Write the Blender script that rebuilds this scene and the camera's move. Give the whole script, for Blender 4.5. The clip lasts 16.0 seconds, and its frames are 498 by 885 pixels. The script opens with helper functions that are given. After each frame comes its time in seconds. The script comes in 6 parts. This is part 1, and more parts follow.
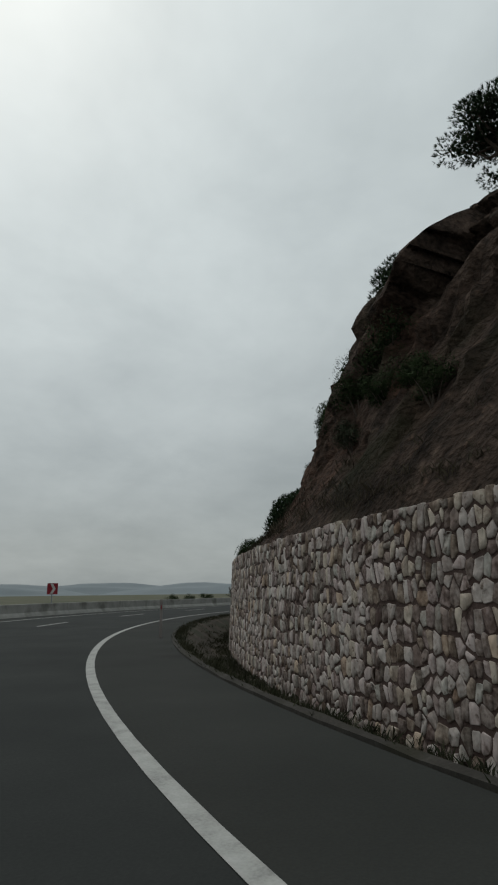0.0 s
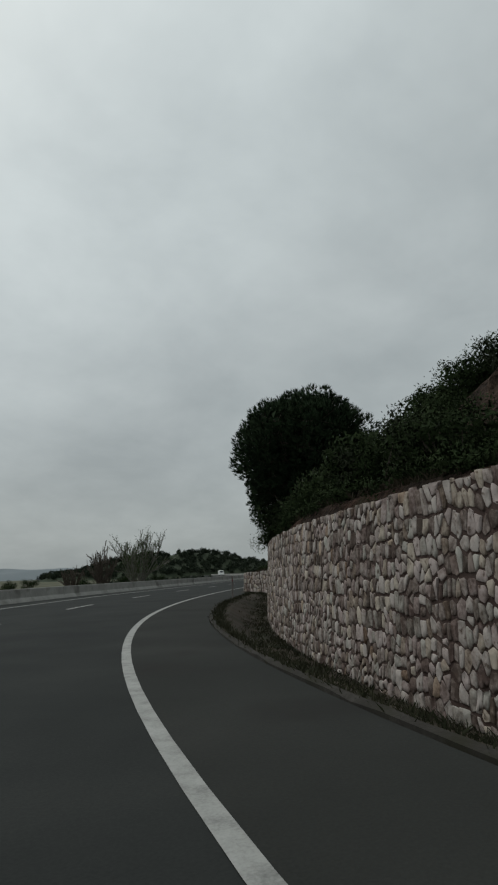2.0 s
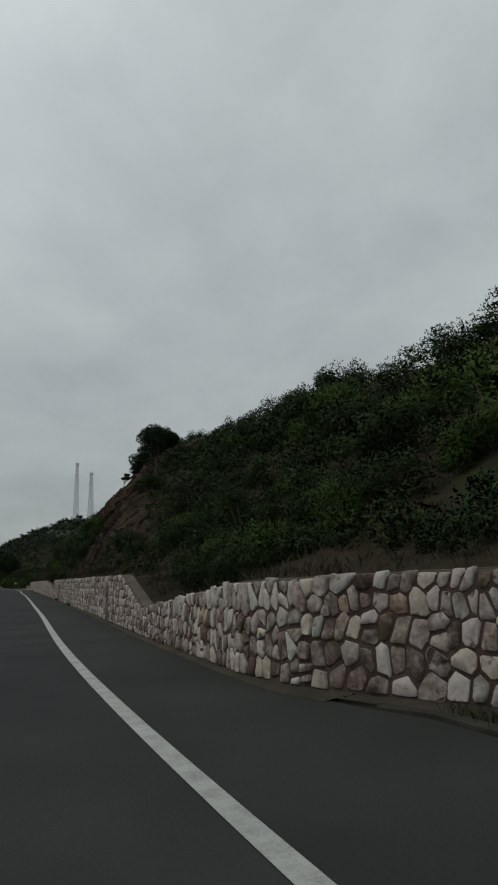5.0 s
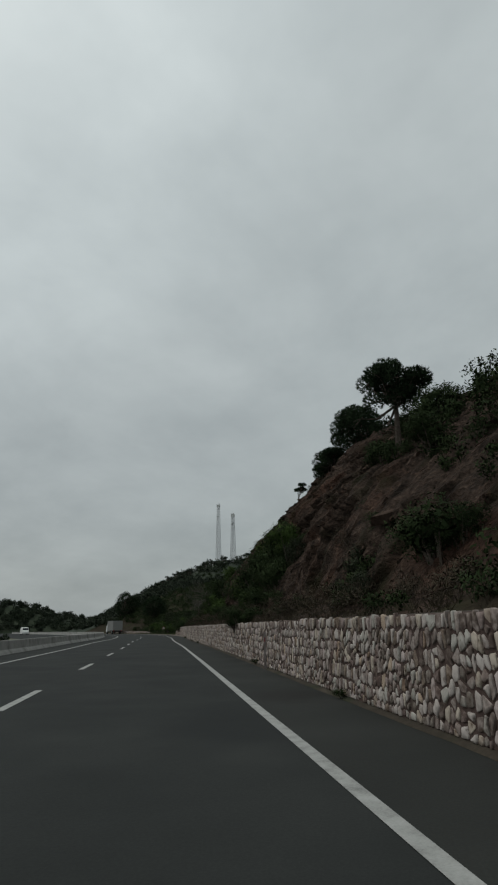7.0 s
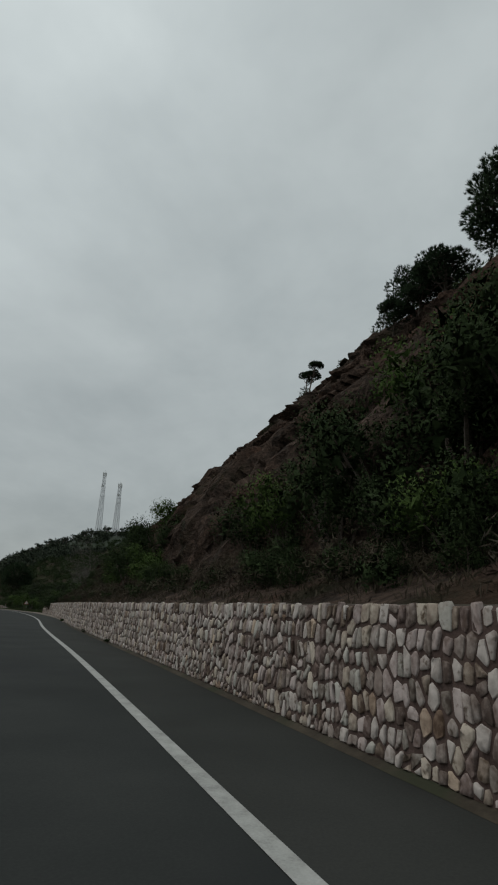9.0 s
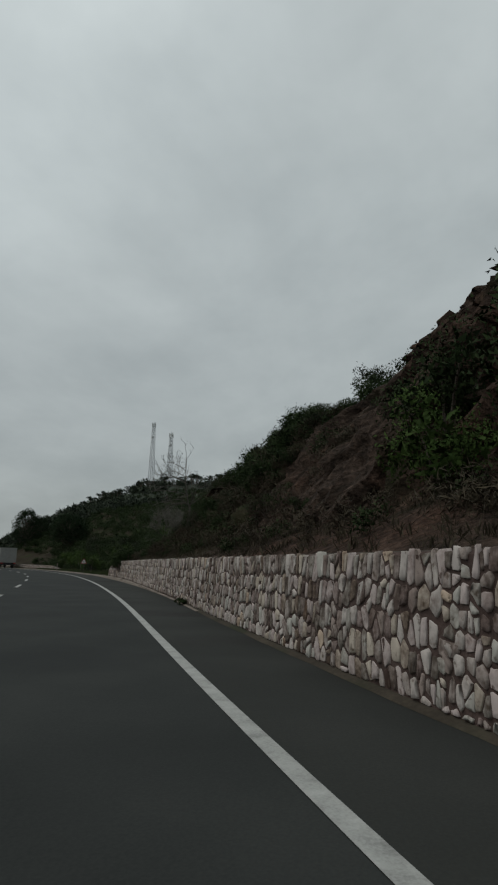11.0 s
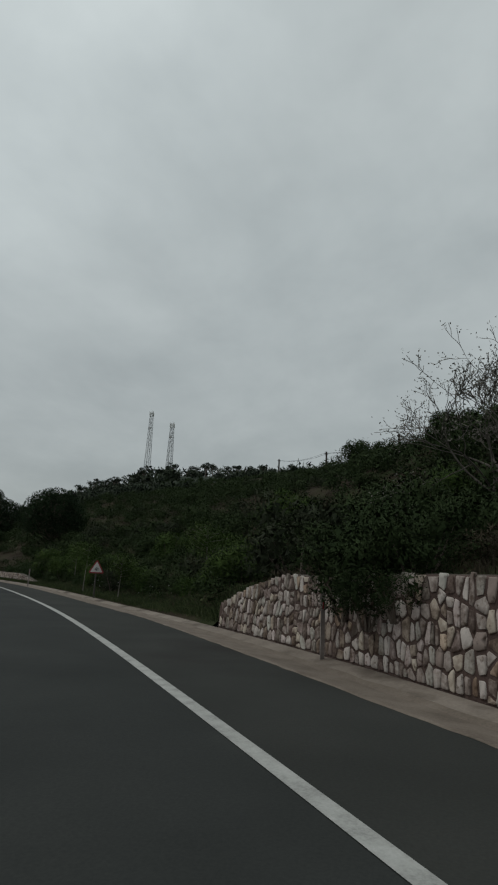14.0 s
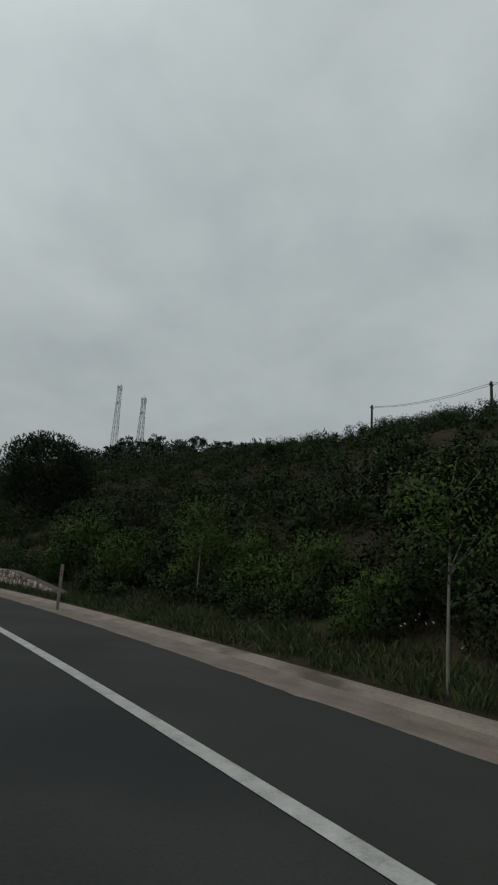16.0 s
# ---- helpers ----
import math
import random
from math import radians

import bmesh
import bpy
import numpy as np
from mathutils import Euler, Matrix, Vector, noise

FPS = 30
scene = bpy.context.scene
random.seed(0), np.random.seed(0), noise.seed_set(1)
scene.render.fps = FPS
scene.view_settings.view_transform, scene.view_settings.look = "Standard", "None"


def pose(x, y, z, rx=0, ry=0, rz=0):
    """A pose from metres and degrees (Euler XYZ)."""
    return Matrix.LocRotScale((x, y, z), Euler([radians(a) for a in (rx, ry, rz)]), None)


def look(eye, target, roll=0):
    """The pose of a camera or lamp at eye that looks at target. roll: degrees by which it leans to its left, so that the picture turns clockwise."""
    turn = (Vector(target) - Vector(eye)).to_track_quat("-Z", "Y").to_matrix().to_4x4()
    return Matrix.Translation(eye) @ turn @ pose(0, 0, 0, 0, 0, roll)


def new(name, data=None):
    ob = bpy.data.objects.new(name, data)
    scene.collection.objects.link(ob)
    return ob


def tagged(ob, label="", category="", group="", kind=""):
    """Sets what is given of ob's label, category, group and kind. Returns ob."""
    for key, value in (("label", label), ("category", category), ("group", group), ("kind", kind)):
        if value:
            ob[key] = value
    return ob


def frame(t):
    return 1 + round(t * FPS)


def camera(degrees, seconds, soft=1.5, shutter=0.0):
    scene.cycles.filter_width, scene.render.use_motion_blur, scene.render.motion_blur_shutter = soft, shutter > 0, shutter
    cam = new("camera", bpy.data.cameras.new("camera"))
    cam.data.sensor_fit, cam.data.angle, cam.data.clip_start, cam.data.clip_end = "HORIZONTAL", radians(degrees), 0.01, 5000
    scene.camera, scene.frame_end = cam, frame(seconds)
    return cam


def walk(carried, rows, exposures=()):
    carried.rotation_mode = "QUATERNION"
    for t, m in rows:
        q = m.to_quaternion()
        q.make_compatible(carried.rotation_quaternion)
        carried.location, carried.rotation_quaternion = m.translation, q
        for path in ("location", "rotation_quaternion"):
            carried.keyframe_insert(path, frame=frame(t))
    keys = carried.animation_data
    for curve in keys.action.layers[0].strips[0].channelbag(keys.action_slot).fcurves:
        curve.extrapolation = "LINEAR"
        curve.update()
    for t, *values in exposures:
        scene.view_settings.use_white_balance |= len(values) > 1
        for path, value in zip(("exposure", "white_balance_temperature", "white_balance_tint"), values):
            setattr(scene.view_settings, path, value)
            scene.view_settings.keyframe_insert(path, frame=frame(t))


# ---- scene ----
import collections

# ---------------------------------------------------------------- camera
PATH = [
    (0.0, 0.100, 0.000, 1.100, 104.34, 0.71, -28.60),
    (0.5, 0.513, 4.952, 1.100, 102.89, 1.31, -35.65),
    (1.0, 1.458, 9.578, 1.100, 102.14, 1.27, -40.27),
    (1.5, 2.785, 13.821, 1.100, 102.98, 1.39, -42.42),
    (2.0, 4.467, 17.875, 1.100, 102.42, 1.96, -46.69),
    (2.5, 6.847, 22.343, 1.100, 102.56, 0.65, -50.45),
    (3.0, 9.869, 26.785, 1.100, 104.22, 0.47, -49.37),
    (3.2, 11.086, 28.429, 1.100, 104.03, -0.32, -54.43),
    (3.9, 15.639, 33.656, 1.100, 103.67, 0.32, -63.54),
    (4.6, 20.334, 38.110, 1.100, 103.01, 1.53, -72.66),
    (5.3, 24.677, 41.785, 1.100, 102.66, 2.18, -77.72),
    (5.5, 25.691, 42.611, 1.100, 102.72, 1.51, -75.33),
    (6.0, 28.581, 44.762, 1.100, 109.42, 0.64, -67.43),
    (6.5, 33.153, 47.977, 1.100, 111.74, 1.73, -60.82),
    (7.0, 38.637, 51.693, 1.100, 107.41, 0.98, -63.68),
    (7.5, 43.714, 55.143, 1.100, 105.31, 1.29, -66.26),
    (8.0, 49.058, 58.799, 1.100, 107.67, -1.57, -73.73),
    (8.5, 54.674, 62.629, 1.100, 107.47, -2.74, -78.27),
    (9.0, 60.346, 66.484, 1.100, 106.25, -2.62, -75.92),
    (9.5, 66.224, 70.483, 1.100, 105.77, -2.04, -69.72),
    (9.7, 68.592, 72.096, 1.100, 105.15, -1.63, -64.05),
    (10.4, 76.663, 77.715, 1.100, 103.86, -1.38, -66.19),
    (11.1, 84.502, 83.216, 1.100, 101.46, -0.90, -72.28),
    (11.8, 92.290, 88.475, 1.100, 100.17, -0.64, -76.32),
    (12.0, 94.501, 89.946, 1.100, 101.03, -1.95, -76.97),
    (12.5, 99.881, 93.752, 1.100, 102.98, -0.39, -78.11),
    (13.0, 105.325, 97.756, 1.100, 103.62, -0.20, -76.04),
    (13.5, 110.666, 101.815, 1.100, 103.56, -1.07, -74.43),
    (14.0, 115.264, 105.458, 1.100, 102.92, -2.78, -73.35),
    (14.5, 119.386, 108.810, 1.100, 102.49, -3.33, -76.46),
    (15.0, 123.681, 112.421, 1.100, 102.63, -2.95, -77.37),
    (15.5, 128.238, 116.455, 1.100, 101.29, -1.90, -78.55),
    (16.0, 132.913, 120.898, 1.100, 102.16, -3.44, -78.08),
]
cam = camera(45.9, 16.0, soft=2.1)
walk(cam, [(t, pose(*row)) for t, *row in PATH])

# ---------------------------------------------------------------- road axis: arc length s, offset to the right
KNOT0, KNOT = -12.0, 10.0
KAPPA = [2.851, 2.851, 2.196, 2.061, 2.06, 1.46, 0.724, 0.508, -0.201, 0.064, -0.062, 0.043, -0.221, 0.117,
         0.293, -0.346, -0.2, -0.322, -0.294, -0.656, -0.252, -0.8, -0.5, -0.1, 0.0]
S_MIN, S_MAX = -62.0, 460.0
_s = np.arange(S_MIN, S_MAX + 0.5, 0.5)
_k = np.interp(_s, KNOT0 + KNOT * np.arange(len(KAPPA)), KAPPA) / 100.0
_k[_s < -30] = 0.8 / 100
_psi = np.concatenate([[0], np.cumsum((_k[1:] + _k[:-1]) / 2 * 0.5)])
_i0 = int(round(-S_MIN / 0.5))
_psi -= _psi[_i0]
_x = np.concatenate([[0], np.cumsum((np.sin(_psi[1:]) + np.sin(_psi[:-1])) / 2 * 0.5)])
_y = np.concatenate([[0], np.cumsum((np.cos(_psi[1:]) + np.cos(_psi[:-1])) / 2 * 0.5)])
_x -= _x[_i0]
_y -= _y[_i0]


def axis(s):
    return np.interp(s, _s, _x), np.interp(s, _s, _y), np.interp(s, _s, _psi)


def at(s, lat, z=0.0):
    """World place at arc length s, lat metres right of the axis."""
    x, y, a = axis(s)
    return Vector((float(x + lat * math.cos(a)), float(y - lat * math.sin(a)), float(z)))


def heading(s):
    return float(axis(s)[2])


# ---------------------------------------------------------------- world and sun
world = bpy.data.worlds.new("overcast")
scene.world = world
world.use_nodes = True
wn, wl = world.node_tree.nodes, world.node_tree.links
wn.clear()
w_out = wn.new("ShaderNodeOutputWorld")
w_bg = wn.new("ShaderNodeBackground")
w_sky = wn.new("ShaderNodeTexSky")
w_sky.sky_type = "NISHITA"
w_sky.sun_disc = False
w_sky.sun_elevation = radians(56)
w_sky.sun_rotation = radians(-6)
w_sky.air_density, w_sky.dust_density = 1.0, 4.0
w_co = wn.new("ShaderNodeTexCoord")
w_sep = wn.new("ShaderNodeSeparateXYZ")
wl.new(w_co.outputs["Generated"], w_sep.inputs[0])
# cloud sheet: direction laid on a flat deck
w_den = wn.new("ShaderNodeMath")
w_den.operation = "ADD"
w_den.inputs[1].default_value = 0.35
wl.new(w_sep.outputs["Z"], w_den.inputs[0])
w_dx = wn.new("ShaderNodeMath")
w_dx.operation = "DIVIDE"
wl.new(w_sep.outputs["X"], w_dx.inputs[0])
wl.new(w_den.outputs[0], w_dx.inputs[1])
w_dy = wn.new("ShaderNodeMath")
w_dy.operation = "DIVIDE"
wl.new(w_sep.outputs["Y"], w_dy.inputs[0])
wl.new(w_den.outputs[0], w_dy.inputs[1])
w_vec = wn.new("ShaderNodeCombineXYZ")
wl.new(w_dx.outputs[0], w_vec.inputs[0])
wl.new(w_dy.outputs[0], w_vec.inputs[1])
w_n1 = wn.new("ShaderNodeTexNoise")
w_n1.inputs["Scale"].default_value = 2.3
w_n1.inputs["Detail"].default_value = 5.0
w_n1.inputs["Roughness"].default_value = 0.58
w_n1.inputs["Distortion"].default_value = 0.15
wl.new(w_vec.outputs[0], w_n1.inputs["Vector"])
w_ramp = wn.new("ShaderNodeValToRGB")
w_ramp.color_ramp.elements[0].position, w_ramp.color_ramp.elements[0].color = 0.3, (0.395, 0.44, 0.443, 1)
w_ramp.color_ramp.elements[1].position, w_ramp.color_ramp.elements[1].color = 0.7, (0.517, 0.568, 0.567, 1)
wl.new(w_n1.outputs["Fac"], w_ramp.inputs[0])
# the deck dims towards the horizon
w_hor = wn.new("ShaderNodeMapRange")
w_hor.inputs["From Min"].default_value, w_hor.inputs["From Max"].default_value = -0.02, 0.55
w_hor.inputs["To Min"].default_value, w_hor.inputs["To Max"].default_value = 0.7, 1.0
wl.new(w_sep.outputs["Z"], w_hor.inputs["Value"])
# the veiled sun brightens the deck around it
w_dot = wn.new("ShaderNodeVectorMath")
w_dot.operation = "DOT_PRODUCT"
w_dot.inputs[1].default_value = (-0.06, 0.56, 0.83)
wl.new(w_co.outputs["Generated"], w_dot.inputs[0])
w_glow = wn.new("ShaderNodeMapRange")
w_glow.inputs["From Min"].default_value, w_glow.inputs["From Max"].default_value = 0.6, 1.0
w_glow.inputs["To Min"].default_value, w_glow.inputs["To Max"].default_value = 1.0, 1.5
wl.new(w_dot.outputs["Value"], w_glow.inputs["Value"])
w_lum = wn.new("ShaderNodeMath")
w_lum.operation = "MULTIPLY"
wl.new(w_hor.outputs[0], w_lum.inputs[0])
wl.new(w_glow.outputs[0], w_lum.inputs[1])
w_mul = wn.new("ShaderNodeMix")
w_mul.data_type, w_mul.blend_type = "RGBA", "MULTIPLY"
w_mul.inputs[0].default_value = 1.0
wl.new(w_ramp.outputs[0], w_mul.inputs[6])
wl.new(w_lum.outputs[0], w_mul.inputs[7])
w_dim = wn.new("ShaderNodeMix")
w_dim.data_type, w_dim.blend_type = "RGBA", "MULTIPLY"
w_dim.inputs[0].default_value = 1.0
w_dim.inputs[7].default_value = (0.08, 0.08, 0.08, 1)
wl.new(w_sky.outputs[0], w_dim.inputs[6])
w_mix = wn.new("ShaderNodeMix")
w_mix.data_type = "RGBA"
w_mix.inputs[0].default_value = 0.9
wl.new(w_dim.outputs[2], w_mix.inputs[6])
wl.new(w_mul.outputs[2], w_mix.inputs[7])
wl.new(w_mix.outputs[2], w_bg.inputs[0])
w_bg.inputs[1].default_value = 1.0
wl.new(w_bg.outputs[0], w_out.inputs[0])

sun_data = bpy.data.lights.new("sun", "SUN")
sun_data.energy, sun_data.angle, sun_data.color = 0.5, radians(25), (1.0, 0.97, 0.92)
sun = new("sun", sun_data)
sun.matrix_world = look((-10, 95, 140), (0, 0, 0))


# ---------------------------------------------------------------- materials
def material(name, stops, scale=4.0, fine=40.0, rough=0.85, bump=0.3, per="", per_amount=0.0, metal=0.0, detail=6.0, depth=0.02, stain=None, fine_mix=0.35, spec=0.25, lift=0.0):
    """Noise-coloured surface at two scales. stops: colours from dark to light. per: object or island for a shade of its own."""
    m = bpy.data.materials.new(name)
    m.use_nodes = True
    n, l = m.node_tree.nodes, m.node_tree.links
    b = n["Principled BSDF"]
    b.inputs["Roughness"].default_value = rough
    b.inputs["Metallic"].default_value = metal
    b.inputs["Specular IOR Level"].default_value = spec
    co = n.new("ShaderNodeTexCoord")
    src = n.new("ShaderNodeNewGeometry").outputs["Position"] if per != "local" else co.outputs["Object"]
    big, small = n.new("ShaderNodeTexNoise"), n.new("ShaderNodeTexNoise")
    for node, s, d in ((big, scale, detail), (small, fine, 3.0)):
        node.inputs["Scale"].default_value, node.inputs["Detail"].default_value = s, d
        l.new(src, node.inputs["Vector"])
    mixf = n.new("ShaderNodeMix")
    mixf.inputs[0].default_value = fine_mix
    l.new(big.outputs["Fac"], mixf.inputs[2])
    l.new(small.outputs["Fac"], mixf.inputs[3])
    fac = mixf.outputs[0]
    if per in ("object", "island"):
        rnd = n.new("ShaderNodeObjectInfo").outputs["Random"] if per == "object" else n.new("ShaderNodeNewGeometry").outputs["Random Per Island"]
        mr = n.new("ShaderNodeMapRange")
        mr.inputs["To Min"].default_value, mr.inputs["To Max"].default_value = lift - per_amount, lift + per_amount
        l.new(rnd, mr.inputs["Value"])
        add = n.new("ShaderNodeMath")
        add.use_clamp = True
        l.new(fac, add.inputs[0])
        l.new(mr.outputs[0], add.inputs[1])
        fac = add.outputs[0]
    ramp = n.new("ShaderNodeValToRGB")
    el = ramp.color_ramp.elements
    while len(el) < len(stops):
        el.new(0.5)
    for i, c in enumerate(stops):
        el[i].position = 0.28 + 0.44 * i / max(1, len(stops) - 1)
        el[i].color = (*c, 1)
    l.new(fac, ramp.inputs[0])
    colour = ramp.outputs[0]
    if stain:
        st = n.new("ShaderNodeTexNoise")
        st.inputs["Scale"].default_value, st.inputs["Detail"].default_value = stain[1], 5.0
        l.new(src, st.inputs["Vector"])
        sr = n.new("ShaderNodeMapRange")
        sr.inputs["From Min"].default_value, sr.inputs["From Max"].default_value = stain[2], stain[2] + 0.14
        l.new(st.outputs["Fac"], sr.inputs["Value"])
        sm = n.new("ShaderNodeMix")
        sm.data_type = "RGBA"
        l.new(sr.outputs[0], sm.inputs[0])
        l.new(colour, sm.inputs[6])
        sm.inputs[7].default_value = (*stain[0], 1)
        colour = sm.outputs[2]
    l.new(colour, b.inputs["Base Color"])
    if bump:
        bp = n.new("ShaderNodeBump")
        bp.inputs["Strength"].default_value, bp.inputs["Distance"].default_value = bump, depth
        l.new(mixf.outputs[0], bp.inputs["Height"])
        l.new(bp.outputs[0], b.inputs["Normal"])
    return m


def plain(name, colour, rough=0.5, metal=0.0):
    return material(name, [tuple(c * 0.88 for c in colour), tuple(min(1, c * 1.1) for c in colour)], 3.0, 30.0, rough, 0.05, metal=metal)


M_ASPHALT = material("asphalt", [(0.0235, 0.0255, 0.0245), (0.033, 0.0355, 0.034), (0.046, 0.048, 0.045)], 0.6, 55.0, 0.95, 0.35, depth=0.01, stain=((0.026, 0.028, 0.028), 0.25, 0.55), spec=0.12)
M_PAINT = material("road_paint", [(0.2, 0.2, 0.19), (0.36, 0.36, 0.34), (0.47, 0.47, 0.45)], 5.0, 60.0, 0.7, 0.2, depth=0.004)
M_CONCRETE = material("concrete", [(0.2, 0.2, 0.185), (0.3, 0.295, 0.275), (0.38, 0.37, 0.35)], 1.5, 30.0, 0.9, 0.3, stain=((0.16, 0.155, 0.14), 0.8, 0.56))
M_GUTTER = material("gutter_concrete", [(0.13, 0.108, 0.088), (0.21, 0.176, 0.147), (0.28, 0.24, 0.205)], 1.6, 26.0, 0.92, 0.5, stain=((0.085, 0.066, 0.053), 0.9, 0.52))
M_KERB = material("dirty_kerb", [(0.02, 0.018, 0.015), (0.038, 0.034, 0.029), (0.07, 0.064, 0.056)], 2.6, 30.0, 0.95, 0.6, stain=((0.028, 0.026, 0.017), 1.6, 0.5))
M_DIRT = material("washed_dirt", [(0.1, 0.08, 0.064), (0.165, 0.135, 0.11), (0.22, 0.184, 0.152)], 2.2, 35.0, 0.95, 0.5)
M_MORTAR = material("mortar", [(0.04, 0.025, 0.021), (0.082, 0.054, 0.046), (0.125, 0.088, 0.077)], 3.5, 45.0, 0.95, 0.6, depth=0.03)


def stone_material(name, per):
    """Pale quarry stone: each stone its own tone and hue, mottled, with mortar smeared over it."""
    m = material(name, [(0.1, 0.073, 0.062), (0.2, 0.158, 0.138), (0.32, 0.268, 0.242), (0.42, 0.367, 0.335), (0.51, 0.455, 0.42)], 6.0, 22.0, 0.92, 0.7, per=per, per_amount=0.23, depth=0.02, stain=((0.11, 0.078, 0.06), 13.0, 0.585), spec=0.1, fine_mix=0.4, lift=0.03)
    n, l = m.node_tree.nodes, m.node_tree.links
    b = n["Principled BSDF"]
    rnd = n.new("ShaderNodeObjectInfo").outputs["Random"] if per == "object" else n.new("ShaderNodeNewGeometry").outputs["Random Per Island"]
    mul = n.new("ShaderNodeMath")
    mul.operation = "MULTIPLY"
    mul.inputs[1].default_value = 47.0
    l.new(rnd, mul.inputs[0])
    fr = n.new("ShaderNodeMath")
    fr.operation = "FRACT"
    l.new(mul.outputs[0], fr.inputs[0])
    hue = n.new("ShaderNodeValToRGB")
    hue.color_ramp.interpolation = "CONSTANT"
    el = hue.color_ramp.elements
    while len(el) < 6:
        el.new(0.5)
    for i, (at_, c) in enumerate(((0.0, (1, 1, 1)), (0.42, (0.98, 0.93, 0.95)), (0.6, (1.0, 0.97, 0.88)), (0.78, (0.9, 0.95, 0.93)), (0.93, (1.0, 0.88, 0.74)), (0.96, (0.6, 0.54, 0.52)))):
        el[i].position, el[i].color = at_, (*c, 1)
    l.new(fr.outputs[0], hue.inputs[0])
    mix = n.new("ShaderNodeMix")
    mix.data_type, mix.blend_type = "RGBA", "MULTIPLY"
    mix.inputs[0].default_value = 1.0
    l.new(b.inputs["Base Color"].links[0].from_socket, mix.inputs[6])
    l.new(hue.outputs[0], mix.inputs[7])
    l.new(mix.outputs[2], b.inputs["Base Color"])
    return m


M_STONE = stone_material("field_stone", "island")
M_STONE_OBJ = stone_material("field_stone_single", "object")
M_COPING = material("wall_coping", [(0.055, 0.045, 0.037), (0.095, 0.08, 0.067), (0.14, 0.12, 0.103)], 2.0, 30.0, 0.95, 0.4, stain=((0.06, 0.058, 0.04), 1.5, 0.56))
M_SHOULDER = material("shoulder_asphalt", [(0.026, 0.0272, 0.025), (0.0355, 0.037, 0.034), (0.048, 0.0485, 0.045)], 0.5, 55.0, 0.95, 0.35, depth=0.01, stain=((0.028, 0.027, 0.025), 0.3, 0.57), spec=0.12)
M_EARTH = material("hillside_earth", [(0.017, 0.0136, 0.0093), (0.0357, 0.0281, 0.0187), (0.0595, 0.0467, 0.0314)], 0.35, 6.0, 0.95, 0.8, depth=0.15, stain=((0.028, 0.034, 0.015), 0.35, 0.5), spec=0.05)


def rock_material(name):
    """Weathered rock: brown ground tone with reddish patches, dark overgrown hollows and pale fractured faces."""
    m = material(name, [(0.012, 0.0095, 0.008), (0.034, 0.025, 0.02), (0.066, 0.046, 0.036), (0.13, 0.095, 0.076)], 1.7, 8.0, 0.95, 1.0, depth=0.3, stain=((0.022, 0.021, 0.012), 0.5, 0.54), spec=0.06, fine_mix=0.5, detail=9.0)
    n, l = m.node_tree.nodes, m.node_tree.links
    b = n["Principled BSDF"]
    pos = n.new("ShaderNodeNewGeometry").outputs["Position"]
    colour = b.inputs["Base Color"].links[0].from_socket
    for tint, scale, low, high, amount in (((1.16, 0.92, 0.84), 0.3, 0.48, 0.66, 0.8), ((0.34, 0.34, 0.32), 0.55, 0.52, 0.66, 0.9), ((1.9, 1.75, 1.65), 2.3, 0.62, 0.72, 0.8)):
        k = n.new("ShaderNodeTexNoise")
        k.inputs["Scale"].default_value, k.inputs["Detail"].default_value, k.inputs["Distortion"].default_value = scale, 6.0, 0.6
        l.new(pos, k.inputs["Vector"])
        r = n.new("ShaderNodeMapRange")
        r.inputs["From Min"].default_value, r.inputs["From Max"].default_value, r.inputs["To Max"].default_value = low, high, amount
        l.new(k.outputs["Fac"], r.inputs["Value"])
        x = n.new("ShaderNodeMix")
        x.data_type, x.blend_type = "RGBA", "MULTIPLY"
        l.new(r.outputs[0], x.inputs[0])
        l.new(colour, x.inputs[6])
        x.inputs[7].default_value = (*tint, 1)
        colour = x.outputs[2]
    l.new(colour, b.inputs["Base Color"])
    return m


M_ROCK = rock_material("cliff_rock")
M_SOIL = material("verge_soil", [(0.025, 0.02, 0.014), (0.05, 0.04, 0.029), (0.085, 0.07, 0.05)], 1.5, 20.0, 0.95, 0.5, stain=((0.032, 0.034, 0.019), 0.9, 0.5))
M_FIELD = material("field_grass", [(0.05, 0.055, 0.03), (0.085, 0.085, 0.05), (0.12, 0.115, 0.075)], 0.04, 0.7, 0.95, 0.0)
M_SLAB = material("rock_slabs", [(0.018, 0.013, 0.01), (0.044, 0.03, 0.023), (0.085, 0.058, 0.045), (0.16, 0.112, 0.09)], 1.2, 12.0, 0.93, 0.8, per="island", per_amount=0.22, depth=0.08, stain=((0.03, 0.028, 0.017), 0.5, 0.58), spec=0.08)
M_BARK = material("bark", [(0.05, 0.038, 0.03), (0.1, 0.08, 0.065), (0.16, 0.135, 0.115)], 8.0, 60.0, 0.95, 0.5)
M_PALEBARK = material("pale_bark", [(0.1, 0.09, 0.075), (0.2, 0.185, 0.16), (0.28, 0.26, 0.23)], 8.0, 60.0, 0.9, 0.4)
M_NEEDLE = material("pine_needles", [(0.014, 0.026, 0.014), (0.026, 0.045, 0.022), (0.042, 0.065, 0.032)], 0.9, 8.0, 0.9, 0.0, per="island", per_amount=0.04, spec=0.08)
M_LEAF = material("shrub_leaves", [(0.016, 0.0272, 0.0112), (0.0288, 0.0448, 0.0176), (0.0464, 0.0656, 0.0272)], 0.7, 7.0, 0.9, 0.0, per="island", per_amount=0.04, spec=0.08)
